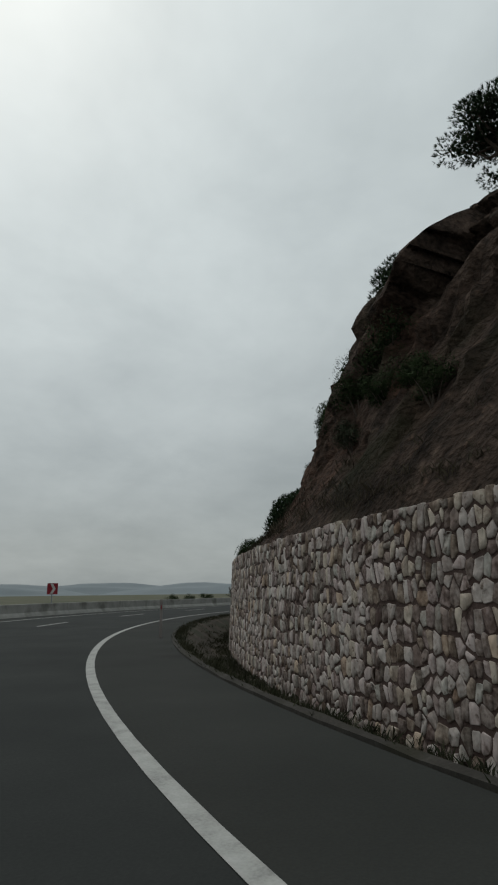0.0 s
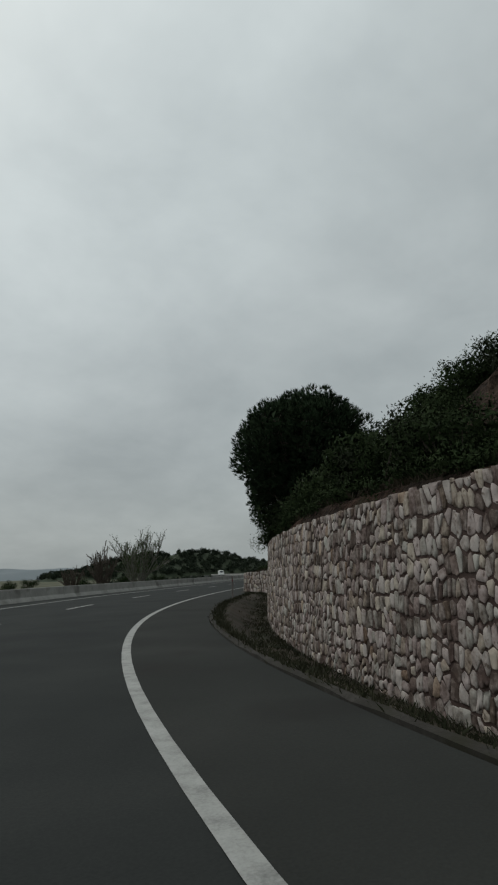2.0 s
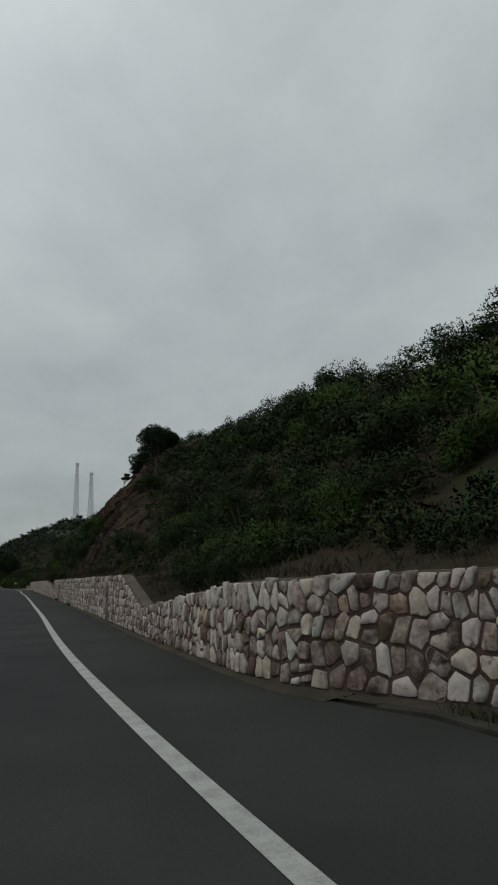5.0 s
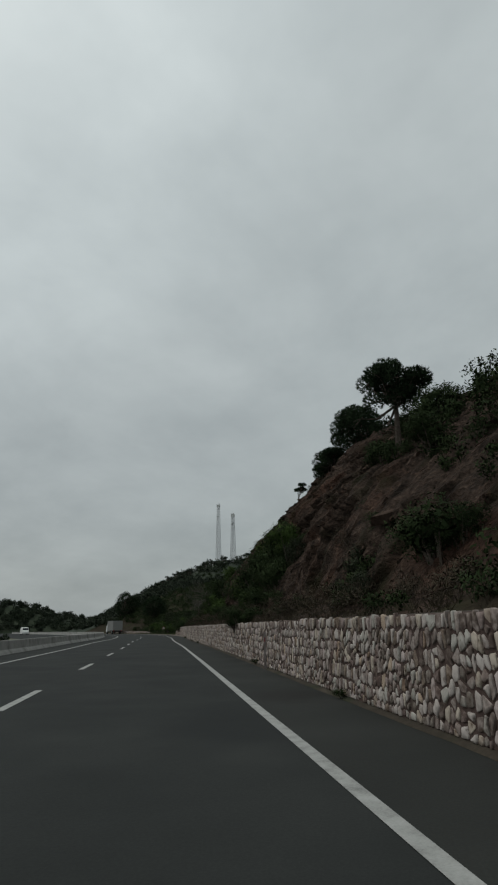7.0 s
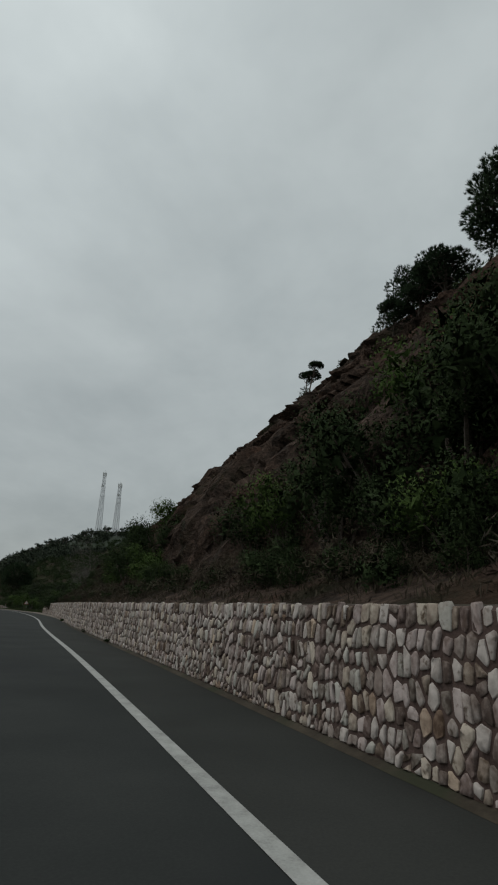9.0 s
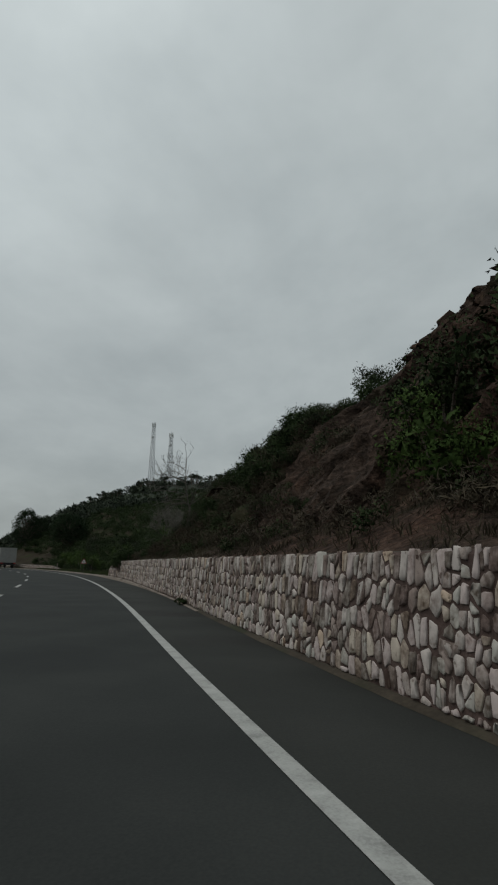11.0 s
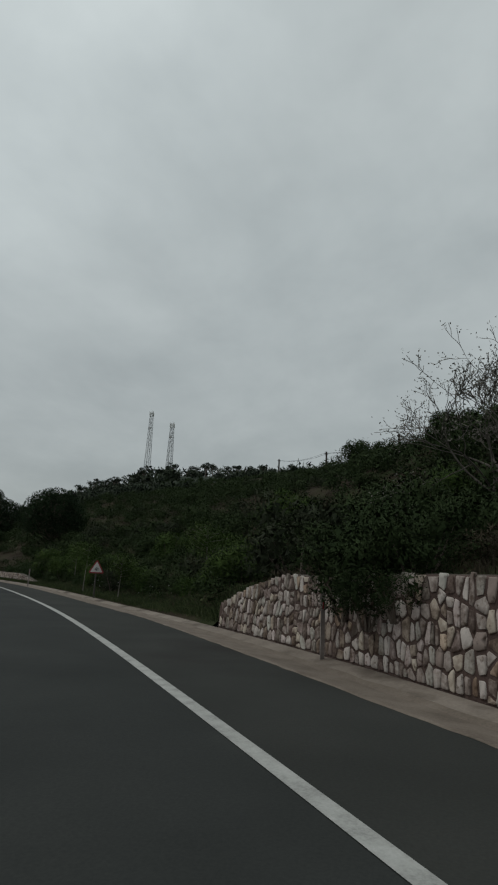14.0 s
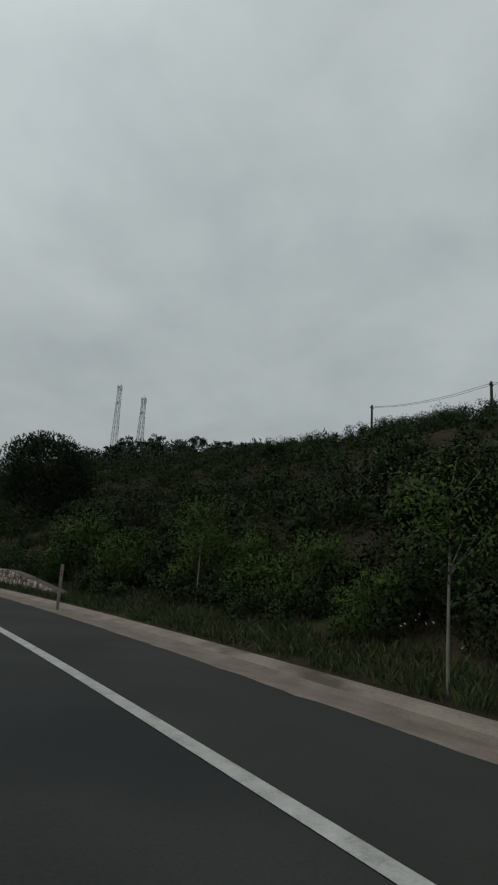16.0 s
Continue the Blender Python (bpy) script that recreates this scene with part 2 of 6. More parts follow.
M_OLIVE = material("grey_green_leaves", [(0.02, 0.0255, 0.0145), (0.034, 0.042, 0.025), (0.052, 0.06, 0.038)], 0.7, 7.0, 0.9, 0.0, per="island", per_amount=0.04, spec=0.08)
M_FRESH = material("fresh_leaves", [(0.03, 0.0562, 0.015), (0.0525, 0.0863, 0.0225), (0.0825, 0.12, 0.0375)], 0.9, 8.0, 0.9, 0.0, per="island", per_amount=0.04, spec=0.08)
M_DRY = material("dry_grass", [(0.027, 0.021, 0.013), (0.05, 0.04, 0.025), (0.083, 0.067, 0.042)], 0.8, 9.0, 0.9, 0.0, per="island", per_amount=0.08)
M_BRUSH = material("brown_brush", [(0.02, 0.015, 0.01), (0.036, 0.027, 0.018), (0.055, 0.042, 0.028)], 0.8, 9.0, 0.9, 0.0, per="island", per_amount=0.08, spec=0.08)
M_VERGE = material("verge_grass", [(0.018, 0.021, 0.01), (0.034, 0.036, 0.018), (0.06, 0.056, 0.032)], 0.8, 9.0, 0.9, 0.0, per="island", per_amount=0.08)
M_GREEN = material("green_grass", [(0.0255, 0.0382, 0.0136), (0.0467, 0.0663, 0.0221), (0.0765, 0.0935, 0.0382)], 0.8, 9.0, 0.85, 0.0, per="island", per_amount=0.25)
M_WOODS = material("far_woods", [(0.0128, 0.0208, 0.012), (0.024, 0.0352, 0.02), (0.04, 0.0528, 0.0304)], 0.05, 0.8, 0.9, 0.0, per="island", per_amount=0.25)
M_STEEL = plain("galvanised_steel", (0.3, 0.31, 0.32), 0.55, 0.6)
M_POST = material("weathered_white_plastic", [(0.17, 0.145, 0.132), (0.25, 0.22, 0.205), (0.34, 0.305, 0.288)], 3.0, 30.0, 0.7, 0.1, stain=((0.17, 0.13, 0.11), 4.0, 0.6))
M_WHITE = plain("white_paint", (0.75, 0.75, 0.73), 0.45)
M_BLACK = plain("black_plastic", (0.02, 0.02, 0.022), 0.6)
M_RED = plain("red_sheeting", (0.27, 0.025, 0.035), 0.5)
M_SIGNWHITE = plain("white_sheeting", (0.56, 0.55, 0.53), 0.4)
M_GLASS = plain("dark_glass", (0.02, 0.025, 0.03), 0.08)
M_RUBBER = plain("tyre_rubber", (0.02, 0.02, 0.02), 0.85)
M_POLE = plain("rusty_post", (0.075, 0.068, 0.06), 0.75)
M_WOODPOLE = plain("tarred_wood", (0.06, 0.05, 0.042), 0.9)
M_LAMP = plain("tail_lamp_red", (0.35, 0.02, 0.02), 0.3)
# distant haze is mixed into this pale blue-grey base colour; no mist is rendered
M_HAZE = material("far_land_haze_tint", [(0.2, 0.23, 0.245), (0.235, 0.262, 0.275)], 0.002, 0.02, 1.0, 0.0)


# ---------------------------------------------------------------- mesh helpers
class Geo:
    """Collects vertices and faces for one mesh."""

    def __init__(self):
        self.v, self.f, self.n = [], [], {}

    def add(self, verts, faces, normal=None):
        """normal: the way in which thin leaves are shaded, that of the crown they cover."""
        o = len(self.v)
        if normal is not None:
            for i in range(len(verts)):
                self.n[o + i] = normal
            a, b, c = (Vector(verts[i]) for i in faces[0][:3])
            if (b - a).cross(c - a).dot(normal) < 0:
                faces = [f[::-1] for f in faces]
        self.v.extend(tuple(p) for p in verts)
        self.f.extend(tuple(i + o for i in f) for f in faces)

    def box(self, c, size, m=None):
        x, y, z = (a / 2 for a in size)
        pts = [Vector((sx * x, sy * y, sz * z)) for sx in (-1, 1) for sy in (-1, 1) for sz in (-1, 1)]
        pts = [(m @ p if m else p) + Vector(c) for p in pts]
        self.add(pts, [(0, 1, 3, 2), (4, 6, 7, 5), (0, 4, 5, 1), (2, 3, 7, 6), (0, 2, 6, 4), (1, 5, 7, 3)])

    def tube(self, path, radii, sides=6, cap=True):
        rings = []
        up = Vector((0.3, 0.2, 0.93))
        for i, p in enumerate(path):
            d = (path[min(i + 1, len(path) - 1)] - path[max(i - 1, 0)]).normalized()
            a = d.cross(up)
            if a.length < 0.05:
                a = d.cross(Vector((1, 0, 0)))
            a.normalize()
            b = d.cross(a)
            rings.append([p + radii[i] * (math.cos(k) * a + math.sin(k) * b) for k in (2 * math.pi * j / sides for j in range(sides))])
        faces = []
        for i in range(len(path) - 1):
            for j in range(sides):
                k = (j + 1) % sides
                faces.append((i * sides + j, i * sides + k, (i + 1) * sides + k, (i + 1) * sides + j))
        if cap:
            faces.append(tuple(range(sides - 1, -1, -1)))
            faces.append(tuple((len(path) - 1) * sides + j for j in range(sides)))
        self.add([q for r in rings for q in r], faces)

    def mesh(self, name, smooth=False):
        me = bpy.data.meshes.new(name)
        me.from_pydata(self.v, [], self.f)
        if smooth:
            me.polygons.foreach_set("use_smooth", [True] * len(me.polygons))
        me.update()
        if self.n:
            me.normals_split_custom_set_from_vertices([self.n.get(i, (0, 0, 0)) for i in range(len(self.v))])
        return me


def part(name, geo, mat, parent=None, label="", smooth=False, kind=""):
    me = geo.mesh(name, smooth) if isinstance(geo, Geo) else geo
    if not me.materials:
        me.materials.append(mat)
    ob = new(name, me)
    if parent is not None:
        ob.parent = parent
    return tagged(ob, label, kind=kind)


def thing(name, m, label, category, group="", kind=""):
    ob = new(name)
    ob.empty_display_size = 0.3
    ob.matrix_world = m
    return tagged(ob, label, category, group, kind)


def ribbon(s0, s1, step, lats_z, close=False):
    """A strip that follows the road. lats_z(s) gives its cross-section as (lat, z) pairs."""
    g = Geo()
    n = max(2, int(round((s1 - s0) / step)) + 1)
    rows = []
    for s in np.linspace(s0, s1, n):
        rows.append([at(s, a, z) for a, z in lats_z(s)])
    k = len(rows[0])
    faces = []
    for i in range(n - 1):
        for j in range(k if close else k - 1):
            jj = (j + 1) % k
            faces.append((i * k + j, i * k + jj, (i + 1) * k + jj, (i + 1) * k + j))
    if close:
        faces.append(tuple(range(k)))
        faces.append(tuple((n - 1) * k + j for j in reversed(range(k))))
    g.add([p for r in rows for p in r], faces)
    return g


def nz(x, y, z=0.0):
    return noise.noise(Vector((x, y, z)))


# ---------------------------------------------------------------- plan of the right-hand side
def wall_lat(s):
    return float(np.interp(s, [-40, 10, 20, 36, 42, 46, 49.5, 51.5, 53.5, 54.6, 134, 146, 155, 162, 168, 300], [4.5, 4.5, 4.65, 4.8, 4.85, 4.85, 4.72, 4.05, 2.98, 2.8, 2.78, 3.1, 3.45, 3.8, 4.1, 4.1]))


def wall_top(s):
    if s > 180:
        return float(np.interp(s, [199.2, 201.7, 203.8, 205.3, 235], [0.05, 0.26, 0.46, 0.58, 0.62]))
    return float(np.interp(s, [-40, 43, 45, 46.5, 47.8, 51, 55, 57.5, 60.3, 63.1, 134, 148, 168, 169.2, 170.6, 171.6, 172.6, 173.3, 173.65],
                           [2.06, 2.04, 1.92, 1.66, 1.22, 1.1, 1.02, 0.78, 0.52, 1.2, 1.25, 1.27, 1.23, 1.14, 1.18, 1.02, 0.8, 0.6, 0.5]))


def wall_base(s):
    """Foot of the wall: a ditch runs along it in the bend."""
    return float(np.interp(s, [-40, 20, 36, 44, 47, 50, 53], [-0.58, -0.58, -0.58, -0.5, -0.2, 0.0, 0.02]))


def asphalt_edge(s):
    return float(np.interp(s, [-40, 34, 41, 46, 49, 52, 53.6, 134, 140, 147, 165, 176, 182, 300], [2.92, 2.98, 3.06, 3.28, 3.38, 3.3, 2.76, 2.8, 2.86, 2.98, 3.0, 3.08, 2.84, 2.84]))


def line_lat(s):
    return float(np.interp(s, [40, 60, 120, 150, 185], [1.33, 1.29, 1.28, 1.24, 1.2]))


def gutter_lat(s):
    return wall_lat(s) if s < 171 else float(np.interp(s, [171, 176, 181, 190], [4.1, 4.0, 3.76, 3.8]))


LATS = [5.0, 6.5, 8.0, 12.0, 16.0, 22.0, 30.0, 45.0, 60.0, 165.0, 280.0]
HILL = {  # terrain heights at LATS
    -60: [0, 0, 0, -0.2, -0.3, -0.5, -0.6, -0.7, -0.7, -0.7, -0.7],
    -40: [2.3, 5, 7.2, 11.5, 14.5, 17, 18, 18, 18, 18, 18],
    12.2: [2.3, 4.5, 8.0, 11.7, 14.4, 16.6, 18, 18.5, 19, 19, 19],
    18.3: [2.2, 2.7, 6.2, 12.1, 13.6, 15.2, 16.5, 17, 18, 18, 18],
    24.4: [2.16, 2.3, 5.3, 11.7, 12.2, 13.2, 14.5, 15.5, 17, 18, 18],
    28.5: [2.3, 2.65, 4.5, 7.5, 8.9, 10.8, 12.6, 14.5, 16, 18, 18],
    32.5: [2.4, 2.8, 3.5, 5, 7, 9, 11, 13, 15, 18, 18],
    45.6: [1.9, 2.3, 2.7, 4.2, 6.2, 8.6, 12, 13.5, 15, 18, 18],
    56.8: [1.3, 2.2, 3.4, 5.8, 8.2, 10.8, 14, 15.5, 17, 18, 18],
    68.1: [1.6, 3, 4.4, 6.9, 9.4, 11.8, 15, 16, 17, 18, 18],
    83.1: [1.8, 4, 5.9, 9, 11.2, 13.3, 16, 16.5, 17, 18, 18],
    96.8: [2, 4.8, 7.3, 11.2, 13.3, 14.4, 16, 16.5, 17, 18, 18],
    112.6: [2, 5, 7.5, 12.1, 15.3, 17.6, 17, 17.5, 18, 18, 18],
    128: [2, 4.6, 6.9, 11, 14.6, 18, 18, 18, 18, 18, 18],
    143.3: [2, 3.8, 5.7, 8.2, 10.2, 12.4, 14.5, 16.5, 17, 18, 18],
    154.4: [1.9, 3, 4.5, 7.6, 10.2, 12.4, 14, 15, 16, 18, 18],
    163.7: [1.54, 2.21, 3.08, 6, 8.3, 11.2, 13.5, 13.9, 16, 19, 19],
    171: [1.13, 1.5, 2.07, 4.7, 7.0, 9.8, 12.3, 12.6, 17, 26, 26],
    179.5: [0.28, 0.75, 1.41, 3.57, 6.3, 9.1, 11.8, 13.5, 17.4, 32, 32],
    201.3: [0.28, 0.66, 1.22, 3.1, 5.01, 8.0, 11.0, 12.4, 16, 29, 36],
    221.5: [0.56, 1.03, 1.69, 3.57, 5.3, 7.77, 10.7, 13.5, 17.4, 32, 38],
    246.6: [0.76, 1.52, 2.37, 4.46, 6.3, 8.89, 12.11, 15.4, 19.8, 34, 40],
    273.6: [0.6, 1.2, 2, 4.2, 6.4, 9.6, 13.2, 16.6, 20.8, 37, 42],
    296.7: [0.4, 0.7, 1.2, 3, 5, 8.6, 12.6, 19, 25, 41, 44],
    321.7: [0.3, 0.5, 0.8, 1.8, 3.2, 5.6, 9, 17, 24.5, 42, 46],
    361.8: [0.1, 0.2, 0.3, 0.6, 1, 1.6, 2.6, 10, 21.5, 44, 48],
    410: [0.1, 0.1, 0.1, 0.2, 0.3, 0.5, 1, 4, 14, 44, 48],
    452: [0.1, 0.1, 0.1, 0.1, 0.1, 0.2, 0.3, 0.5, 3, 30, 36],
}
_hs = sorted(HILL)
_ht = np.array([HILL[s] for s in _hs])


def terrain(s, lat):
    """Height of the hillside without its rough relief."""
    row = [np.interp(s, _hs, _ht[:, j]) for j in range(len(LATS))]
    w = wall_lat(s) + 0.3
    base = wall_top(s) - 0.08 if s < 173.65 else 0.015
    if s >= 173.65:
        w = gutter_lat(s) + 0.02
    return float(np.interp(lat, [w, max(w + 0.2, LATS[0])] + LATS[1:], [base] + row))


def rockiness(s, lat):
    """1 where bare rock shows, 0 where the slope is overgrown."""
    a = np.interp(s, [-40, 14, 24, 32, 63, 78, 90, 138, 151, 160], [1, 1, 0.7, 0.1, 0.1, 0.4, 1, 1, 0.5, 0.0])
    return float(a * np.interp(lat, [3.5, 5.0, 6.0, 14, 20], [0.1, 0.5, 1, 1, 0.6]))


def facet(u, v, k):
    """Flat, tilted blocks: each cell has a height and a slope of its own."""
    q = Vector((u, v, k))
    near = noise.voronoi(q)[1][0]
    tilt = noise.cell_vector(near * 37.0 + Vector((k, 0.5, 0.5)))
    d = q - near
    return (tilt.z - 0.5) + 1.0 * (tilt.x - 0.5) * d.x + 1.3 * (tilt.y - 0.65) * d.y


def crag(s, h, lat):
    """How far the rock stands out towards the road: tilted, broken beds."""
    a, b = 0.75 * s - 0.66 * h, 0.66 * s + 0.75 * h
    a, b = a + 1.5 * nz(a * 0.21, b * 0.21, 4.0) + 0.35 * nz(a * 0.9, b * 0.9, 5.0), b + 1.5 * nz(a * 0.2, b * 0.2, 7.0) + 0.35 * nz(a * 0.9, b * 0.9, 8.0)
    big = nz(s * 0.13, h * 0.16, 3.0)
    rough = (0.5 + nz(s * 0.2, h * 0.25, 33.0))
    return 0.7 * facet(a * 0.3, b * 0.46, 2.0) + 0.42 * facet(a * 0.72, b * 1.15, 9.0) + 0.2 * rough * facet(a * 1.7, b * 2.6, 17.0) + 0.9 * big + 0.22 * nz(a * 1.1, b * 1.9, 12.0) + 0.16 * nz(a * 2.2, b * 3.6, 15.0) + 0.1 * nz(a * 4.5, b * 6.0, 18.0)


def relief(s, lat):
    """Soft uneven ground."""
    r = rockiness(s, lat)
    soft = nz(s * 0.22, lat * 0.22, 5.0) * 0.9 + nz(s * 0.8, lat * 0.8, 9.0) * 0.3
    fade = np.interp(lat - wall_lat(s), [0.3, 0.8, 2.5], [0.0, 0.12, 1.0])
    return float(fade * (1 - 0.6 * r) * 0.55 * soft)


def verge_z(s, lat):
    """The ditch between asphalt and wall in the bend."""
    e, w, b = asphalt_edge(s), wall_lat(s), wall_base(s)
    return float(np.interp(lat, [e + 0.12, 0.7 * e + 0.3 * w, 0.35 * e + 0.65 * w, w + 0.1], [0.03, 0.01 + 0.2 * b, 0.85 * b, b + 0.03]))


def ground_z(s, lat):
    return terrain(s, lat) + relief(s, lat)


# ---------------------------------------------------------------- ground, road, lines
g = Geo()
R = 4500.0
ring = [Vector((R * math.cos(a), R * math.sin(a), -0.7)) for a in (2 * math.pi * i / 48 for i in range(48))]
g.add([Vector((80, 80, -0.7))] + ring, [(0, 1 + i, 1 + (i + 1) % 48) for i in range(48)])
ground = part("ground", g, M_FIELD, label="dull grassland reaching to the horizon", kind="structure")

part("road", ribbon(-60, 450, 1.5, lambda s: [(-20.0, -0.75), (-16.2, 0.0), (-8.0, 0.0), (-2.4, 0.012), (asphalt_edge(s), 0.0), (asphalt_edge(s) + 0.02, -0.3)]),
     M_ASPHALT, label="dark worn asphalt of a divided highway", kind="structure")

part("shoulder", ribbon(-60, 300, 1.0, lambda s: [(line_lat(s), 0.0055), (asphalt_edge(s) - 0.01, 0.0045)]), M_SHOULDER, label="brownish dusty asphalt shoulder", kind="structure")
part("edge_line", ribbon(-60, 260, 1.0, lambda s: [(line_lat(s) - 0.065, 0.0095), (line_lat(s) + 0.068, 0.0095)]), M_PAINT, label="solid white line along the road shoulder", kind="structure")
part("median_line", ribbon(-60, 260, 1.0, lambda s: [(-5.78, 0.01), (-5.63, 0.01)]), M_PAINT, label="solid white line beside the median barrier", kind="structure")
lane_line = thing("lane_line", Matrix.Identity(4), "broken white lane line on asphalt", "road marking", kind="structure")
for i in range(-6, 28):
    s0 = 8.1 + 9.0 * i
    part("dash", ribbon(s0 - 3.0, s0, 0.75, lambda s: [(-2.43, 0.017), (-2.29, 0.017)]), M_PAINT, lane_line)

# concrete gutter beside the later wall and verge
part("gutter", ribbon(136, 300, 1.0, lambda s: [(asphalt_edge(s) + 0.01, -0.25), (asphalt_edge(s) + 0.012, 0.014), (0.5 * asphalt_edge(s) + 0.5 * gutter_lat(s), -0.04),
     (gutter_lat(s) - 0.14, 0.02), (gutter_lat(s) - 0.02, 0.03), (gutter_lat(s), -0.25)]), M_GUTTER, label="shallow pale concrete gutter beside the asphalt", kind="structure")
part("gutter_dirt", ribbon(137, 290, 0.25, lambda s: [(asphalt_edge(s) - 0.03 - 0.04 * nz(s * 0.9, 2) - 0.04 * nz(s * 3.1, 5), 0.0075), (asphalt_edge(s) + 0.012, 0.018), (0.5 * asphalt_edge(s) + 0.5 * gutter_lat(s) + 0.06 * nz(s * 1.4, 7), -0.032), (0.36 * asphalt_edge(s) + 0.64 * gutter_lat(s) + 0.08 * nz(s * 1.8, 3), -0.006)]),
     M_DIRT, label="brown dirt washed into the gutter", kind="structure")
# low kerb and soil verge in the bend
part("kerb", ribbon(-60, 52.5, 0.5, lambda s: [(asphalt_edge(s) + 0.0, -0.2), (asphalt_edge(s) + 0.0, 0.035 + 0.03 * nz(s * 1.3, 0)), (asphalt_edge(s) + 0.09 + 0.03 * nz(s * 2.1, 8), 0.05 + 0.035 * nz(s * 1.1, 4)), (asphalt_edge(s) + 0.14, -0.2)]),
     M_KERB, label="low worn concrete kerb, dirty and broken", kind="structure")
part("verge", ribbon(-60, 53, 0.5, lambda s: [(asphalt_edge(s) + 0.1, -0.4), (asphalt_edge(s) + 0.12, 0.03), (0.7 * asphalt_edge(s) + 0.3 * wall_lat(s), 0.01 + 0.04 * nz(s * 0.9, 2) + 0.2 * wall_base(s)),
     (0.35 * asphalt_edge(s) + 0.65 * wall_lat(s), 0.03 * nz(s * 1.1, 6) + 0.85 * wall_base(s)), (wall_lat(s) + 0.1, wall_base(s) + 0.03 + 0.04 * nz(s * 0.7, 8))]),
     M_SOIL, label="grassy soil ditch at the foot of the wall", kind="structure")
part("wall_foot", ribbon(53, 140, 0.5, lambda s: [(min(asphalt_edge(s) - 0.04, wall_lat(s) - 0.1 - 0.03 * nz(s, 1)), 0.007), (wall_lat(s) - 0.04, 0.03 + 0.02 * nz(s * 1.7, 5)), (wall_lat(s) + 0.05, 0.06)]),
     M_SOIL, label="line of dirt gathered at the wall's foot", kind="structure")

# ---------------------------------------------------------------- median barrier and the far carriageway's edge
barrier = thing("median_barrier", Matrix.Identity(4), "pale weathered concrete median barrier", "barrier", kind="structure")
for i in range(70):
    s0 = -60 + 6.0 * i
    part("barrier_segment", ribbon(s0 + 0.01, s0 + 5.985, 2.0, lambda s: [(-8.2, 0.0), (-8.14, 0.1), (-8.02, 0.22), (-7.98, 0.64), (-7.96, 0.66), (-7.84, 0.66), (-7.82, 0.64), (-7.78, 0.22), (-7.66, 0.1), (-7.6, 0.0)], True), M_CONCRETE, barrier)

# ---------------------------------------------------------------- hillside
def hill_sheet(name, s0, s1, ds, lats, mat, label, rough=True, foot=True, smooth=True):
    g = Geo()
    ss = np.linspace(s0, s1, int(round((s1 - s0) / ds)) + 1)
    rows = []
    for s in ss:
        r = []
        w = wall_lat(s) + 0.26 if s < 173.65 else gutter_lat(s) - 0.06
        for j, a in enumerate(lats):
            lat = a if j or not foot else w
            lat = max(lat, w + 0.02 * j)
            z = ground_z(s, lat) if rough else terrain(s, lat)
            sh = 0.0
            if rough:
                sh = -rockiness(s, lat) * crag(s, z, lat) * np.interp(lat - w, [0.3, 3.0], [0, 1])
            r.append(at(s, lat + sh, z))
        rows.append(r)
    k = len(lats)
    faces = [(i * k + j, (i + 1) * k + j, (i + 1) * k + j + 1, i * k + j + 1) for i in range(len(ss) - 1) for j in range(k - 1)]
    g.add([p for r in rows for p in r], [f[::-1] for f in faces])
    return part(name, g, mat, label=label, kind="structure", smooth=smooth)


near_lats = [3.6] + list(np.concatenate([np.arange(3.9, 12, 0.3), np.arange(12, 20, 0.5), np.arange(20, 30.1, 1.0)]))
rock_lats = [3.6] + list(np.concatenate([np.arange(3.9, 13, 0.13), np.arange(13, 20, 0.26), np.arange(20, 30.1, 1.0)]))
hill_sheet("hillside_5", -60, -2, 1.0, [a for a in near_lats if a < 24], M_ROCK, "steep brown rocky road cutting above the wall")
hill_sheet("hillside_1", -2, 36, 0.16, [a for a in rock_lats if a < 24], M_ROCK, "steep brown rocky road cutting above the wall")
hill_sheet("hillside_2", 36, 75, 0.4, [a for a in near_lats if a < 26.5] + [30, 34, 38], M_EARTH, "overgrown dark earth slope above the wall")
hill_sheet("hillside_3", 75, 141, 0.15, rock_lats + [34, 40, 50, 60], M_ROCK, "steep bare reddish-brown rock slope with tilted ledges")
hill_sheet("hillside_4", 141, 272, 0.4, near_lats + [34, 40, 50, 60], M_EARTH, "bushy hillside rising from the road verge")
hill_sheet("far_hill", 160, 452, 6.0, [52] + list(range(58, 301, 8)), M_WOODS, "wooded hill with masts on its crest", rough=False, foot=False)
hill_sheet("far_slope", 270, 452, 4.0, [4.4, 5, 6.5, 8, 10, 12, 16, 20, 25, 30, 38, 46, 54, 62], M_WOODS, "wooded slope beside the distant road", rough=False)

def hill_back():
    """The hill's top and far side, falling away from the road."""
    g, rows = Geo(), []
    away = Vector((0.75, -0.66, 0))
    for s in np.linspace(-58, 272, 111):
        lat = float(np.interp(s, [-60, 36, 60, 75, 90], [23, 23, 25.5, 37, 59]))
        b = at(s, lat, terrain(s, lat) - 0.15)
        rows.append([b + away * d + Vector((0, 0, (b.z + 0.8) * (f - 1) + (1.6 * nz(s * 0.07, d * 0.07, 2.0) if d else 0))) for d, f in ((0, 1), (8, 1.03), (18, 1.02), (30, 0.92), (45, 0.7), (62, 0.42), (80, 0.16), (98, 0.0))])
    k = len(rows[0])
    g.add([p for r in rows for p in r], [(i * k + j, i * k + j + 1, (i + 1) * k + j + 1, (i + 1) * k + j) for i in range(len(rows) - 1) for j in range(k - 1)])
    return part("hilltop", g, M_EARTH, label="overgrown back of the hill", kind="structure", smooth=True)


hill_back()

